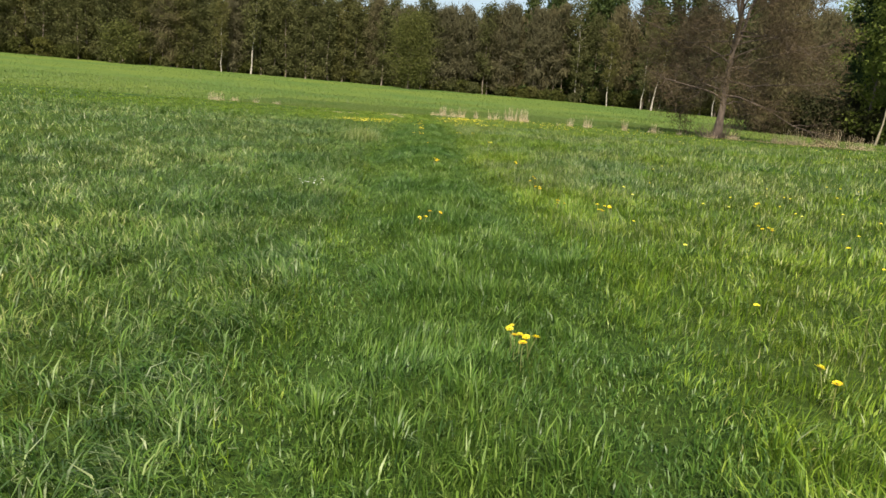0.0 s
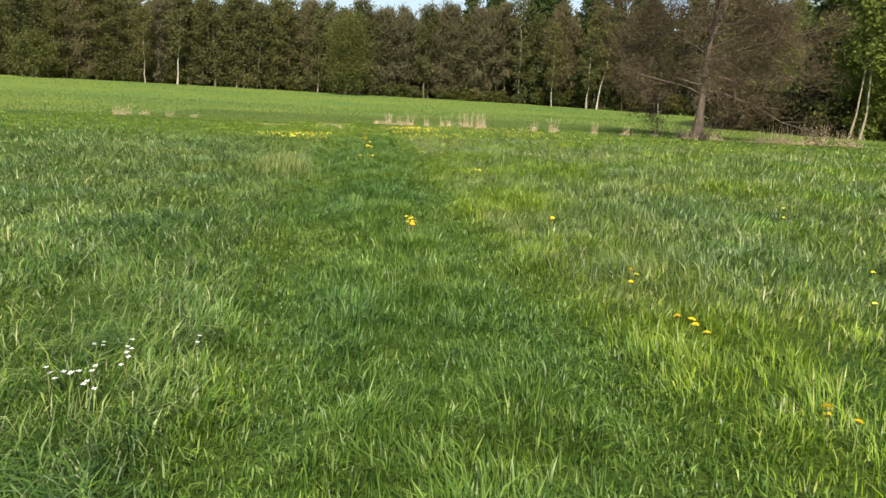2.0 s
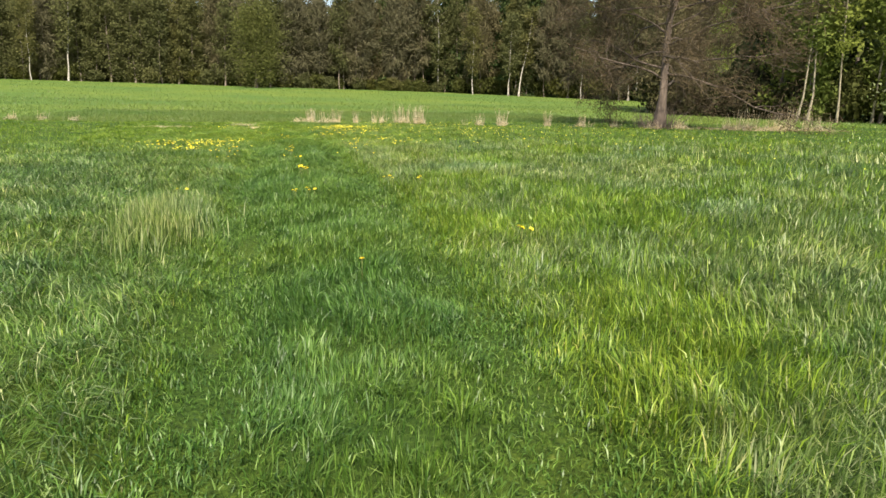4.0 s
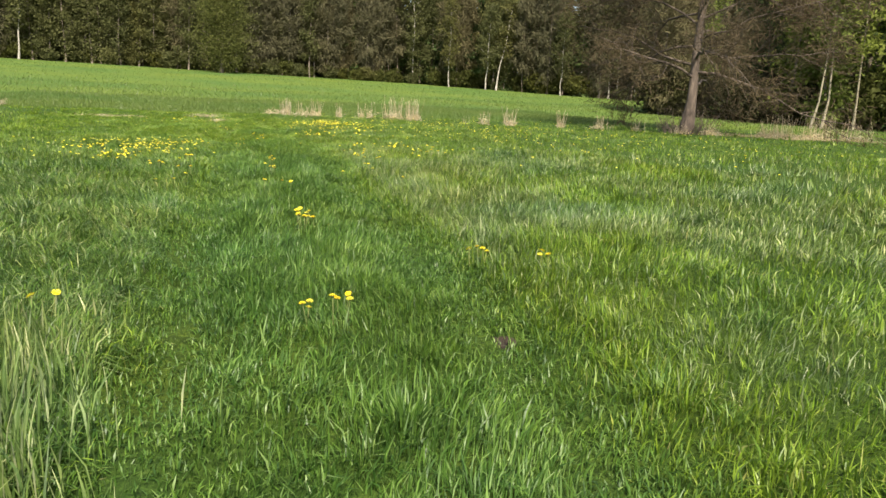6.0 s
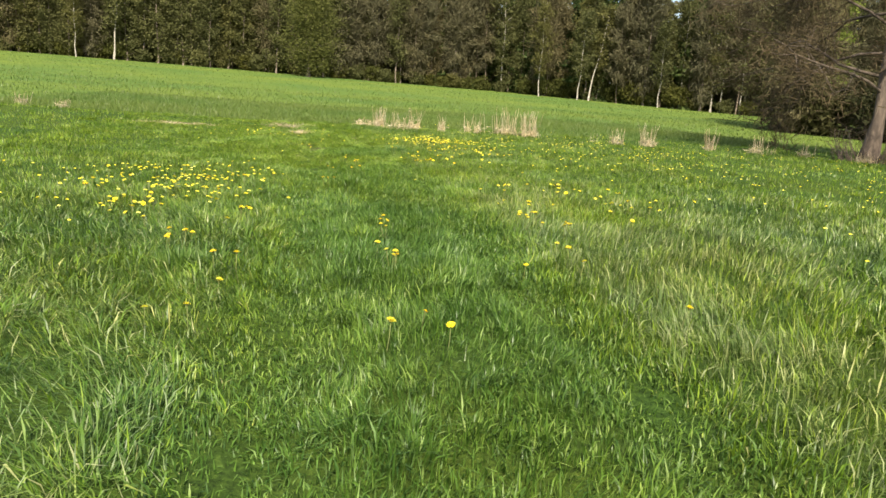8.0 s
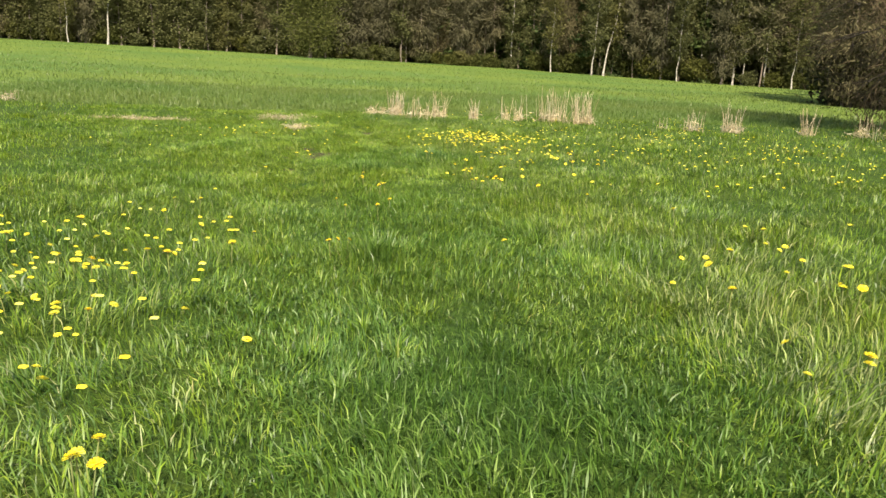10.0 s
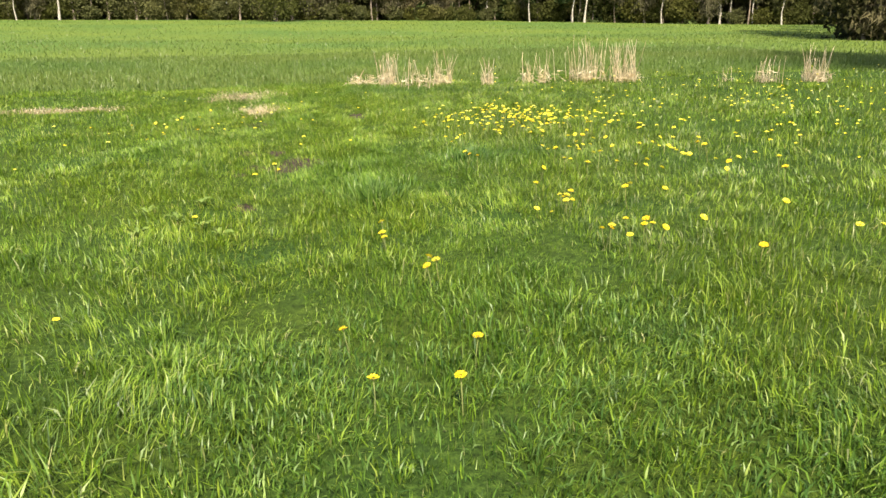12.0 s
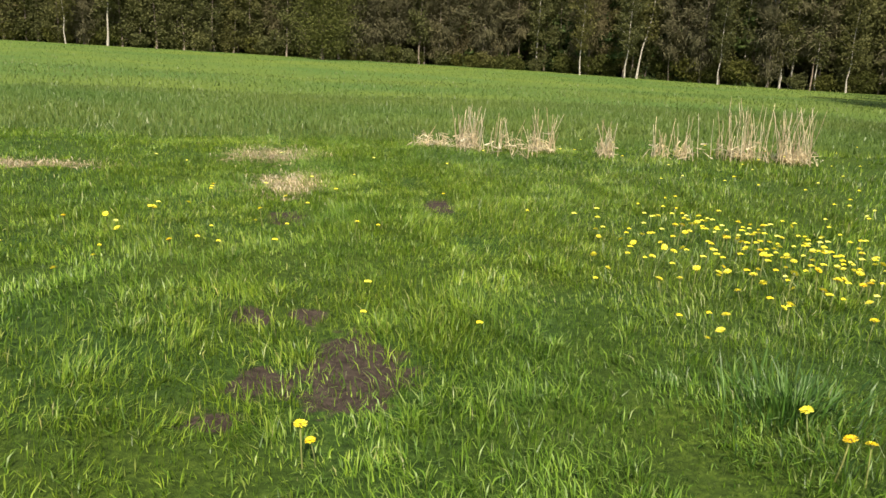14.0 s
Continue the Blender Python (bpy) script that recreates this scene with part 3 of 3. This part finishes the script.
def edge_y(x):
    return float(np.interp(x, [-140, -40, 21, 36, 54, 80, 120], [148, 151, 150, 141, 126, 112, 100]))


def kind_at(x, row):
    if row == 0 and x > 14:
        return KINDS[str(rng.choice("brown brown brown bare_pole bare_pole olive birch olive".split()))]
    if row == 1 and 14 < x < 46:
        return KINDS["conifer"]
    table = ((-45, "olive olive olive olive olive brown"), (-25, "olive olive olive olive brown green"), (-12, "olive olive olive brown"),
             (10, "brown brown olive brown"), (20, "olive brown brown olive"), (42, "conifer conifer brown olive birch"),
             (60, "brown brown birch conifer"), (200, "green brown birch olive"))
    for lim, names in table:
        if x < lim:
            return KINDS[str(rng.choice(names.split()))]


for row, (gap, back) in enumerate(((1.9, 1.0), (2.8, 5.0))):
    x = -112.0
    while x < 118:
        plant(kind_at(x, row), x + rng.normal(0, 0.5), edge_y(x) + back + rng.normal(0, 0.9), rng.uniform(0.92, 1.08) * (1.08 if x > 10 else 1.0))
        x += gap * rng.uniform(0.7, 1.3)
x = -110.0
while x < 112:
    plant(SHRUBS, x, edge_y(x) + rng.normal(0.5, 0.9), rng.uniform(0.6, 1.15), group="shrubs along the wood edge")
    x += 2.6 * rng.uniform(0.6, 1.4)

# the wood behind, too deep to count
for name, n, mat, near in (("woodland", 20000, LEAF_BUSH, 7), ("bare_woodland", 24000, TWIGS, 4)):
    bx = rng.uniform(-125, 125, n)
    by = np.array([edge_y(v) for v in bx]) + rng.uniform(near, 26, n)
    bz = height(bx, by) + np.where(bx > 10, 17.5, 15.5) * rng.random(n)
    v, t = leaf_tris(np.stack([bx, by, bz], 1), 1.25)
    deep = n * 2 // 5
    dx_ = rng.uniform(-135, 135, deep)
    dy_ = np.array([edge_y(q) for q in dx_]) + rng.uniform(28, 38, deep)
    dv, dt = leaf_tris(np.stack([dx_, dy_, height(dx_, dy_) + 13 * rng.random(deep)], 1), 2.4)
    v, t = joined([(v, t), (dv, dt)])
    tagged(new(name, mesh_np(name, v, t, mat)), "dim brown and green depth of the wood behind its edge", "woods", kind="stuff")

# trees that stand out at the far edge
plant([tree("birch_tree", "leaning white birch at the wood edge", 15.0, 0.14, 0.35, 2.0, 1500, 0.4, LEAF_OLIVE, BARK_BIRCH, "column", 1.0, (0.16, 0.0))], 36.2, 139.0, 1.0, 0)
plant([tree("birch_tree", "thick white birch at the wood edge", 16.0, 0.15, 0.3, 2.2, 1700, 0.4, LEAF_OLIVE, BARK_BIRCH, "column", 1.0, (0.06, 0.0))], -40.0, 149.0, 1.0, 0)
plant([tree("round_tree", "broad bulb-shaped tree in olive young leaf", 13.5, 0.25, 0.06, 4.3, 15000, 0.27, LEAF_BULB, BARK_GREY, "round", 1.0, (0, 0), 60)], -8.5, 139.5, 1.0, 0)
plant([tree("round_tree", "low round bush in olive young leaf", 7.0, 0.15, 0.05, 3.6, 2600, 0.4, LEAF_BULB, BARK_GREY, "round", 1.0, (0, 0), 22)], -63.0, 143.0, 1.0, 0)
for bx_, by_ in ((28.5, 142), (34, 138.5), (51.5, 128.5), (53, 128), (55, 126), (57.8, 123.8), (-45.5, 149), (45, 132.5)):
    plant(KINDS["birch"], bx_, by_ - 0.8, rng.uniform(0.72, 0.95))

# the nearer wood, beyond the lone tree
for bx_, by_, kind in ((27.5, 66.5, "brown"), (31.5, 59, "green"), (33, 56.5, "green"), (36, 54, "green"), (38.5, 51, "pole"), (30.2, 55.6, "pole"), (31.3, 55.2, "pole"), (33.4, 54.6, "pole"), (35.0, 54.4, "pole"),
                       (43, 50.5, "green"), (47, 48, "olive"), (52, 46, "green"), (57, 44, "olive"), (63, 42, "green"), (70, 41, "olive"), (29, 71, "brown"),
                       (33, 63, "conifer"), (38, 60, "conifer"), (44, 57, "brown"), (50, 54, "conifer"), (57, 51, "green"), (64, 49, "conifer"),
                       (34, 76, "brown"), (40, 70, "green"), (48, 64, "brown"), (56, 60, "brown"), (64, 57, "green"), (40, 84, "brown"), (47, 94, "green"), (54, 104, "brown"),
                       (36, 66, "olive"), (42, 63, "green"), (53, 58, "olive"), (61, 54, "brown"), (72, 50, "conifer"), (80, 46, "olive")):
    plant(KINDS[kind], bx_ + rng.normal(0, 0.4), by_ + rng.normal(0, 0.4), rng.uniform(0.75, 0.95))
for bx_, by_, sc in ((25.8, 65.5, 1.25), (27.2, 63.8, 1.1), (28.5, 61.5, 1.2), (29.2, 58.8, 1.0), (30.6, 57, 1.1), (32.5, 55, 0.9), (34.6, 53.6, 1.0), (36.5, 52, 0.9),
                     (39, 51, 1.1), (41.5, 49.5, 1.0), (44, 48.4, 1.2), (47, 46.6, 1.0), (50, 45, 1.1), (54, 43.6, 1.0), (58, 42, 1.2), (27, 67, 1.4), (29.5, 69, 1.3),
                     (31, 60, 1.4), (33.5, 57.5, 1.4), (37.5, 55, 1.4), (42.5, 53, 1.4), (48, 50, 1.5)):
    plant(DARK if bx_ < 31.5 else SHRUBS[:2] if rng.random() < 0.4 else FRESH, bx_ + (1.5 if bx_ < 31.5 else 0.5), by_ + 1.4, sc * (0.72 if bx_ < 31.5 else 0.9), group="shrubs along the wood edge")


plant([tree("flowering_tree", "broad shrubby tree with pale blossom on dark green leaves", 7.5, 0.14, 0.06, 3.0, 4200, 0.26, LEAF_BLOSSOM, BARK_GREY, "round", 1.0, (0, 0), 26, 2)], 36.5, 50.0, 1.0, 0)


# ---- the lone tree by the ditch ----
def lone_tree(x, y):
    root = tagged(new("lone_tree"), "bare spreading alder with reddish-brown twigs beside the ditch", "tree")
    k = np.linspace(0, 1, 9)
    tall = 13.0
    line = np.stack([0.3 * np.sin(k * 3.0) + 0.35 * k, 0.1 * np.sin(k * 5), tall * k - 0.2], 1)
    line[1:, :2] += rng.normal(0, 0.09, (8, 2))
    rad = 0.195 * (1 - 0.84 * k)
    rad[0] = 0.33
    fork = [tube(line, rad, 10)]
    for at, head, long, r in ((3, (0.5, 0.1, 1.0), 7.0, 0.11), (4, (-0.45, 0.15, 1.0), 6.0, 0.09), (3, (-0.25, -0.4, 1.0), 6.5, 0.08)):
        fork.append(tube(limb_path(line[at], head, long, 0.22, 8, 0.3), np.linspace(r, 0.015, 9), 7))
    part("trunk", mesh_np("trunk", *joined(fork), BARK_ALDER, True), root)
    twig_at, twig_out = [], []
    for i in range(44):
        f = 0.15 + 0.82 * ((i + 0.5) / 44)
        at = np.array([np.interp(f, k, line[:, j]) for j in range(3)])
        th = i * 2.4 + rng.normal(0, 0.3)
        reach = 5.2 * (0.78 + 0.3 * math.sin(math.pi * min(1, f * 1.1))) * (1.1 - 0.72 * f ** 2) * rng.uniform(0.72, 1.1)
        rise = rng.uniform(-0.12, 0.4) + 0.35 * f ** 1.5
        main = limb_path(at, (math.cos(th), math.sin(th), rise), reach, 0.42, 7, 0.12)
        wood = [tube(main, np.linspace(0.062 * (1.15 - f), 0.01, 8), 6)]
        for j in range(9):
            s = rng.integers(2, 8)
            d = main[s] - main[s - 1]
            side = limb_path(main[s], d / np.linalg.norm(d) + rng.normal(0, 0.55, 3), reach * rng.uniform(0.2, 0.42), 0.4, 4, 0.08)
            wood.append(tube(side, np.linspace(0.017, 0.005, 5), 4))
            for q in range(5):
                e = side[rng.integers(1, 5)]
                tw = limb_path(e, (side[-1] - side[0]) + rng.normal(0, 0.6, 3), rng.uniform(0.35, 0.85), 0.5, 3, 0.15)
                wood.append(tube(tw, np.linspace(0.006, 0.0025, 4), 3))
                for c in range(26):
                    twig_at.append(tw[rng.integers(1, 4)] + rng.normal(0, 0.3, 3))
                    twig_out.append(tw[-1] - tw[0])
        part("limb", mesh_np("limb", *joined(wood), BARK_ALDER, True), root)
    o = np.array(twig_out)
    o /= np.linalg.norm(o, axis=1)[:, None]
    part("crown", mesh_np("crown", *leaf_tris(np.array(twig_at), 0.105, 3.0, o), TWIGS_DARK), root, "haze of brown twigs and catkins")
    shoots = []
    for i in range(110):
        th, r = rng.uniform(0, 6.28), rng.uniform(0.2, 0.95)
        p = limb_path((r * math.cos(th), r * math.sin(th), -0.05), (0.5 * math.cos(th), 0.5 * math.sin(th), 1), rng.uniform(0.3, 1.3), 0.35, 4, 0.3)
        shoots.append(tube(p, np.linspace(0.014, 0.004, 5), 3))
    part("sucker_growth", mesh_np("sucker_growth", *joined(shoots), BARK_ALDER), root, "brown suckers round the foot of the trunk")
    root.matrix_basis = pose(x, y, float(height(x, y)), 0, 0, 20)


lone_tree(14.5, 42.0)


# ---- dry reeds ----
def reed_tuft(x, y, width, tall, count):
    root = tagged(new("reed_tuft"), "tuft of dry straw-coloured reed stalks on the ditch bank", "reeds", "dry reeds along the ditch")
    stalks = []
    count = int(count * 1.5)
    for i in range(count):
        px, py = rng.uniform(-0.5, 0.5) * width, rng.normal(0, 0.12)
        h = tall * rng.uniform(0.3, 1.1)
        p = limb_path((px, py, -0.03), (rng.normal(0, 0.1), rng.normal(0, 0.1), 1), h, 0.14, 4, 0.0)
        stalks.append(tube(p, np.linspace(0.0065, 0.003, 5), 3))
    tagged(part("dry_straw", mesh_np("dry_straw", *joined(stalks), REED), root), kind="stuff")
    n = count * 3
    lx, ly = rng.normal(0, width * 0.24, n), rng.normal(0, 0.14, n)
    c = np.stack([lx, ly, np.abs(rng.normal(0, 0.09, n)) + 0.03], 1)
    o = np.stack([rng.normal(0, 1, n), rng.normal(0, 1, n), np.abs(rng.normal(0, 0.6, n))], 1)
    tagged(part("leaf_litter", mesh_np("leaf_litter", *leaf_tris(c, 0.06, 2.4, o), REED), root, "bleached fallen reed leaves"), kind="stuff")
    root.matrix_basis = pose(x, y, float(height(x, y)), 0, 0, rng.uniform(-10, 10))


for tx, ty, w, h, k in ((-1.0, 44.4, 0.55, 0.25, 26), (-0.55, 44.0, 0.3, 0.66, 34), (0.05, 44.2, 0.5, 0.55, 12), (0.5, 43.9, 0.4, 0.66, 20), (1.35, 43.5, 0.22, 0.55, 14),
                        (2.1, 43.5, 0.25, 0.6, 9), (2.45, 43.4, 0.2, 0.62, 9), (3.3, 43.4, 0.75, 0.85, 34), (4.05, 43.3, 0.5, 0.8, 44), (6.5, 42.4, 0.4, 0.5, 16), (7.5, 42.4, 0.45, 0.7, 30),
                        (9.6, 42.6, 0.25, 0.7, 18), (11.2, 42.9, 0.5, 0.55, 12), (12.6, 42.4, 0.3, 0.5, 10), (14.0, 41.5, 0.6, 0.4, 24), (15.2, 41.4, 0.7, 0.45, 30),
                        (17.6, 41.5, 0.8, 0.6, 30), (19.0, 42.5, 1.6, 0.9, 50), (20.8, 42.6, 1.4, 1.0, 50), (22.6, 42.4, 1.6, 0.8, 44)):
    reed_tuft(tx, ty, w, h, k)


for tx, ty, w, h, k in ((-14.4, 46.6, 0.9, 0.55, 40), (-13.4, 46.9, 0.5, 0.4, 20), (-12.0, 46.6, 0.4, 0.5, 14), (-10.6, 46.2, 0.5, 0.3, 12)):
    reed_tuft(tx, ty, w, h, k)
for i in range(6):
    reed_tuft(rng.uniform(-1.2, 5.2), 43.7 + rng.normal(0, 0.35), 0.5, rng.uniform(0.35, 0.75), 3)
for i in range(4):
    reed_tuft(rng.uniform(5.5, 13.5), 42.5 + rng.normal(0, 0.3), 0.5, rng.uniform(0.3, 0.6), 3)


# ---- dandelions ----
def flower_shape():
    pts = []
    for ring, (r0, r1, z0, z1, k, w) in enumerate(((0.006, 0.022, 0.0, 0.003, 15, 0.0042), (0.004, 0.018, 0.002, 0.007, 13, 0.0038), (0.001, 0.011, 0.004, 0.011, 9, 0.0034))):
        for i in range(k):
            a = 2 * math.pi * (i + 0.37 * ring) / k + rng.normal(0, 0.08)
            c, s = math.cos(a), math.sin(a)
            rr = r1 * rng.uniform(0.88, 1.08)
            v = np.array([(c * r0 - s * w * .4, s * r0 + c * w * .4, z0), (c * r0 + s * w * .4, s * r0 - c * w * .4, z0),
                          (c * rr + s * w * .6, s * rr - c * w * .6, z1), (c * rr - s * w * .6, s * rr + c * w * .6, z1)])
            pts.append((v, np.array([(0, 1, 2), (0, 2, 3)])))
    return joined(pts)


HEAD_SHAPES = [flower_shape() for _ in range(3)]
HEADS = [mesh_np("flower_head", v, t, PETAL) for v, t in HEAD_SHAPES]
STEM_ME = mesh_np("stem", *tube([(0, 0, -0.02), (0.004, 0.002, 0.07), (0.0, 0.0, 0.143)], [0.0028, 0.0026, 0.0022], 5), STEM, True)
CUP_ME = mesh_np("cup", *tube([(0, 0, -0.012), (0, 0, -0.006), (0, 0, 0.001)], [0.003, 0.0075, 0.0085], 7), STEM, True)
PROTO = []
for me in HEADS:
    root = tagged(new("dandelion"), "yellow dandelion in full bloom on a pale stem", "flower", "dandelions of the meadow")
    part("stem", STEM_ME, root)
    head = part("flower_head", me, root)
    head.location = (0, 0, 0.145)
    head.rotation_euler = (rng.normal(0, 0.25), rng.normal(0, 0.25), 0)
    part("cup", CUP_ME, head, "green bracts under the bloom")
    PROTO.append(root)
first = [True] * 3


def dandelion(x, y, size=1.0):
    i = int(rng.integers(0, 3))
    m = pose(x, y, float(height(x, y)), rng.normal(0, 7), rng.normal(0, 7), rng.uniform(0, 360))
    if first[i]:
        first[i] = False
        ob = PROTO[i]
        ob.matrix_basis = m
    else:
        ob = copy_thing(PROTO[i], m)
    ob.scale = (size,) * 3


CLUMPS = [(0.35, 4.08, 7), (1.55, 3.75, 2), (1.6, 8.4, 7), (3.55, 9.4, 4), (2.9, 7.6, 5), (-0.07, 7.57, 2), (-0.19, 7.25, 3), (1.06, 9.8, 5),
          (1.2, 8.7, 3), (-0.2, 12.72, 9), (1.1, 10.8, 3), (-0.45, 16.0, 1), (1.08, 12.9, 2), (0.8, 16.7, 3), (-0.91, 19.34, 3), (-0.75, 19.57, 4),
          (-0.84, 21.87, 10), (0.54, 20.3, 3), (0.23, 20.4, 4), (-1.05, 26.3, 2), (-2.5, 25.9, 4), (0.42, 26.5, 4), (-1.06, 25.5, 5), (-2.24, 27.2, 4),
          (-1.09, 26.75, 3), (0.17, 26.9, 8), (-1.7, 31.8, 1), (-1.27, 32.4, 3), (-1.42, 33.0, 4), (-0.28, 32.7, 4), (-0.27, 33.5, 6), (-0.1, 32.7, 5)]
for cx, cy, k in CLUMPS:
    for i in range(k):
        dandelion(cx + rng.normal(0, 0.025 + 0.002 * k), cy + rng.normal(0, 0.03 + 0.013 * k), rng.uniform(0.75, 1.05))
for cx, cy in ((-2.12, 19.79), (-2.16, 19.7), (-2.24, 24.11), (-2.06, 24.13), (-0.98, 24.17), (-1.16, 23.88), (-0.89, 23.88), (0.32, 24.15), (-2.02, 24.61), (-2.13, 25.2), (-2.0, 25.18),
               (-2.55, 25.98), (-2.53, 25.72), (0.13, 25.76), (-0.22, 25.31), (0.13, 25.22), (0.14, 25.57), (-3.1, 26.85), (-2.88, 26.54), (-2.58, 30.42), (-2.21, 30.24),
               (-1.67, 29.88), (-1.57, 29.92), (-1.65, 30.01), (-3.0, 31.5), (-1.33, 31.22), (-1.6, 31.3), (-1.23, 31.52), (-2.16, 35.39), (-2.12, 35.39),
               (-0.58, 35.17), (-0.51, 35.13), (-3.14, 37.78), (-4.01, 38.42)):
    dandelion(cx, cy, rng.uniform(0.75, 1.05))
# looser drifts of flowers: left of the track, and right of it further on
DRIFTS = ((-3.1, 28.7, 0.5, 1.0, 56), (0.4, 37.2, 0.45, 0.75, 84), (1.0, 28.6, 0.5, 0.9, 30), (0.9, 33.0, 0.8, 1.6, 14), (-3.2, 38.3, 0.6, 0.8, 12), (0.75, 34.8, 0.5, 0.9, 40))
for cx, cy, sx, sy, k in DRIFTS:
    for i in range(k // 2):
        dandelion(cx + rng.normal(0, sx), cy + rng.normal(0, sy), rng.uniform(0.85, 1.15))


def far_blooms(specs):
    pieces = []
    for cx, cy, sx, sy, k in DRIFTS:
        for i in range(k * 3 // 4):
            x, y = cx + rng.normal(0, sx), cy + rng.normal(0, sy)
            v, t = HEAD_SHAPES[i % 3]
            tilt = Matrix.LocRotScale((x, y, float(height(x, y)) + rng.uniform(0.11, 0.16)), Euler((rng.normal(0, 0.3), rng.normal(0, 0.3), 0)), Vector((1, 1, 1)) * rng.uniform(0.75, 1.05))
            pieces.append((np.array([tilt @ Vector(p) for p in v]), t))
    for cx, cy, sx, sy, k in specs:
        for i in range(k):
            x, y = cx + rng.normal(0, sx), cy + rng.normal(0, sy)
            if x < 1.6 and -2.2 < x and y < 36:
                continue
            z = float(height(x, y)) + rng.uniform(0.12, 0.19)
            r = rng.uniform(0.013, 0.021)
            a = np.arange(7) / 7 * 2 * np.pi
            v = np.concatenate([[(x, y, z + 0.008)], np.stack([x + r * np.cos(a), y + r * np.sin(a), z + 0.003 * np.sin(a * 3)], 1)])
            pieces.append((v, np.array([(0, 1 + j, 1 + (j + 1) % 7) for j in range(7)])))
    return joined(pieces)


tagged(new("dandelion_drift", mesh_np("dandelion_drift", *far_blooms(
    ((-3.2, 29.0, 0.75, 1.1, 150), (0.6, 37.6, 0.5, 0.7, 120), (3.0, 36.0, 2.6, 4.0, 330), (8.0, 34.0, 4.5, 5.0, 200), (4.0, 8.5, 1.8, 2.6, 50), (-3.4, 39.0, 1.0, 2.0, 18))), PETAL)), "far drift of yellow dandelion blooms in the grass", "flowers", kind="stuff")


# ---- small white spring flowers among the tall grass ----
def white_material():
    m, t, b = nodes_of("white_petals")
    g = t.nodes.new("ShaderNodeNewGeometry")
    leaf_surface(t, b, ramp(t, g.outputs["Random Per Island"], [(0.0, (0.72, 0.74, 0.78)), (1.0, (0.85, 0.85, 0.84))]), 0.3, 0.6)
    return m


WHITE = white_material()


def white_flower(x, y, k):
    root = tagged(new("white_flower"), "small white spring flower cluster on a thin green stem", "flower", "white flowers beside the track")
    part("stem", mesh_np("stem", *tube([(0, 0, -0.02), (0.006, 0.004, 0.08), (0.0, 0.01, 0.16)], [0.002, 0.0018, 0.0012], 5), STEM, True), root)
    for i in range(k):
        cx, cy, cz = rng.normal(0, 0.016), 0.01 + rng.normal(0, 0.016), 0.16 + rng.normal(0, 0.012)
        petals = []
        for q in range(4):
            a = q * math.pi / 2 + rng.uniform(0, 0.4)
            c, d = math.cos(a), math.sin(a)
            v = np.array([(cx, cy, cz), (cx + 0.007 * c - 0.004 * d, cy + 0.007 * d + 0.004 * c, cz + 0.003), (cx + 0.011 * c, cy + 0.011 * d, cz + 0.002),
                          (cx + 0.007 * c + 0.004 * d, cy + 0.007 * d - 0.004 * c, cz + 0.003)])
            petals.append((v, np.array([(0, 3, 2), (0, 2, 1)])))
        part("blossom", mesh_np("blossom", *joined(petals), WHITE), root, "four-petalled white bloom")
    root.matrix_basis = pose(x, y, float(height(x, y)), rng.normal(0, 6), rng.normal(0, 6), rng.uniform(0, 360))


for fx, fy, k in ((-1.61, 9.06, 3), (-1.56, 9.11, 4), (-1.45, 9.04, 3), (-1.59, 9.38, 4), (-1.46, 9.35, 3), (-1.41, 9.26, 3), (-1.47, 8.96, 2), (-1.23, 9.43, 2)):
    white_flower(fx, fy, k)


# ---- broad-leaved plants beside the track ----
DOCK = foliage("dock_leaf", (0.11, 0.18, 0.04), (0.2, 0.28, 0.08), 0.3, 0.45)


def leaf_blade(length, width):
    """A lance-shaped leaf, folded along its midrib and arching over."""
    u = np.linspace(0, 1, 7)
    w = width * np.sin(np.pi * np.clip(u * 0.94 + 0.06, 0, 1)) ** 0.8
    mid = np.stack([length * u, 0 * u, 0.55 * length * np.sin(1.9 * u) * (1 - 0.35 * u)], 1)
    lift = np.stack([0 * u, 0 * u, 0.25 * w], 1)
    side = np.stack([0 * u, w / 2, 0 * u], 1)
    v = np.concatenate([mid, mid + side + lift, mid - side + lift])
    t = []
    for i in range(6):
        t += [(i, i + 1, 8 + i), (i, 8 + i, 7 + i), (i + 1, i, 14 + i), (i + 1, 14 + i, 15 + i)]
    return mesh_np("leaf", v, t, DOCK, True)


LEAVES = [leaf_blade(0.15, 0.042), leaf_blade(0.12, 0.036), leaf_blade(0.1, 0.03)]


def dock_plant(x, y, k):
    root = tagged(new("dock_plant"), "low rosette of broad light green leaves in the grass", "plant", "broad-leaved plants beside the track")
    for i in range(k):
        leaf = part("leaf", LEAVES[i % 3], root)
        leaf.rotation_euler = (rng.normal(0, 0.2), rng.uniform(-0.45, 0.1), i * 2.4 + rng.normal(0, 0.2))
    root.matrix_basis = pose(x, y, float(height(x, y)) + 0.005, 0, 0, rng.uniform(0, 360)) @ Matrix.Diagonal((0.62, 0.62, 0.62, 1))


for px_, py_, k in ((-2.52, 33.85, 11), (-2.72, 34.1, 9), (-2.9, 33.8, 10), (-2.62, 34.45, 8), (-2.95, 34.3, 9), (-2.38, 33.6, 7)):
    dock_plant(px_, py_, k)
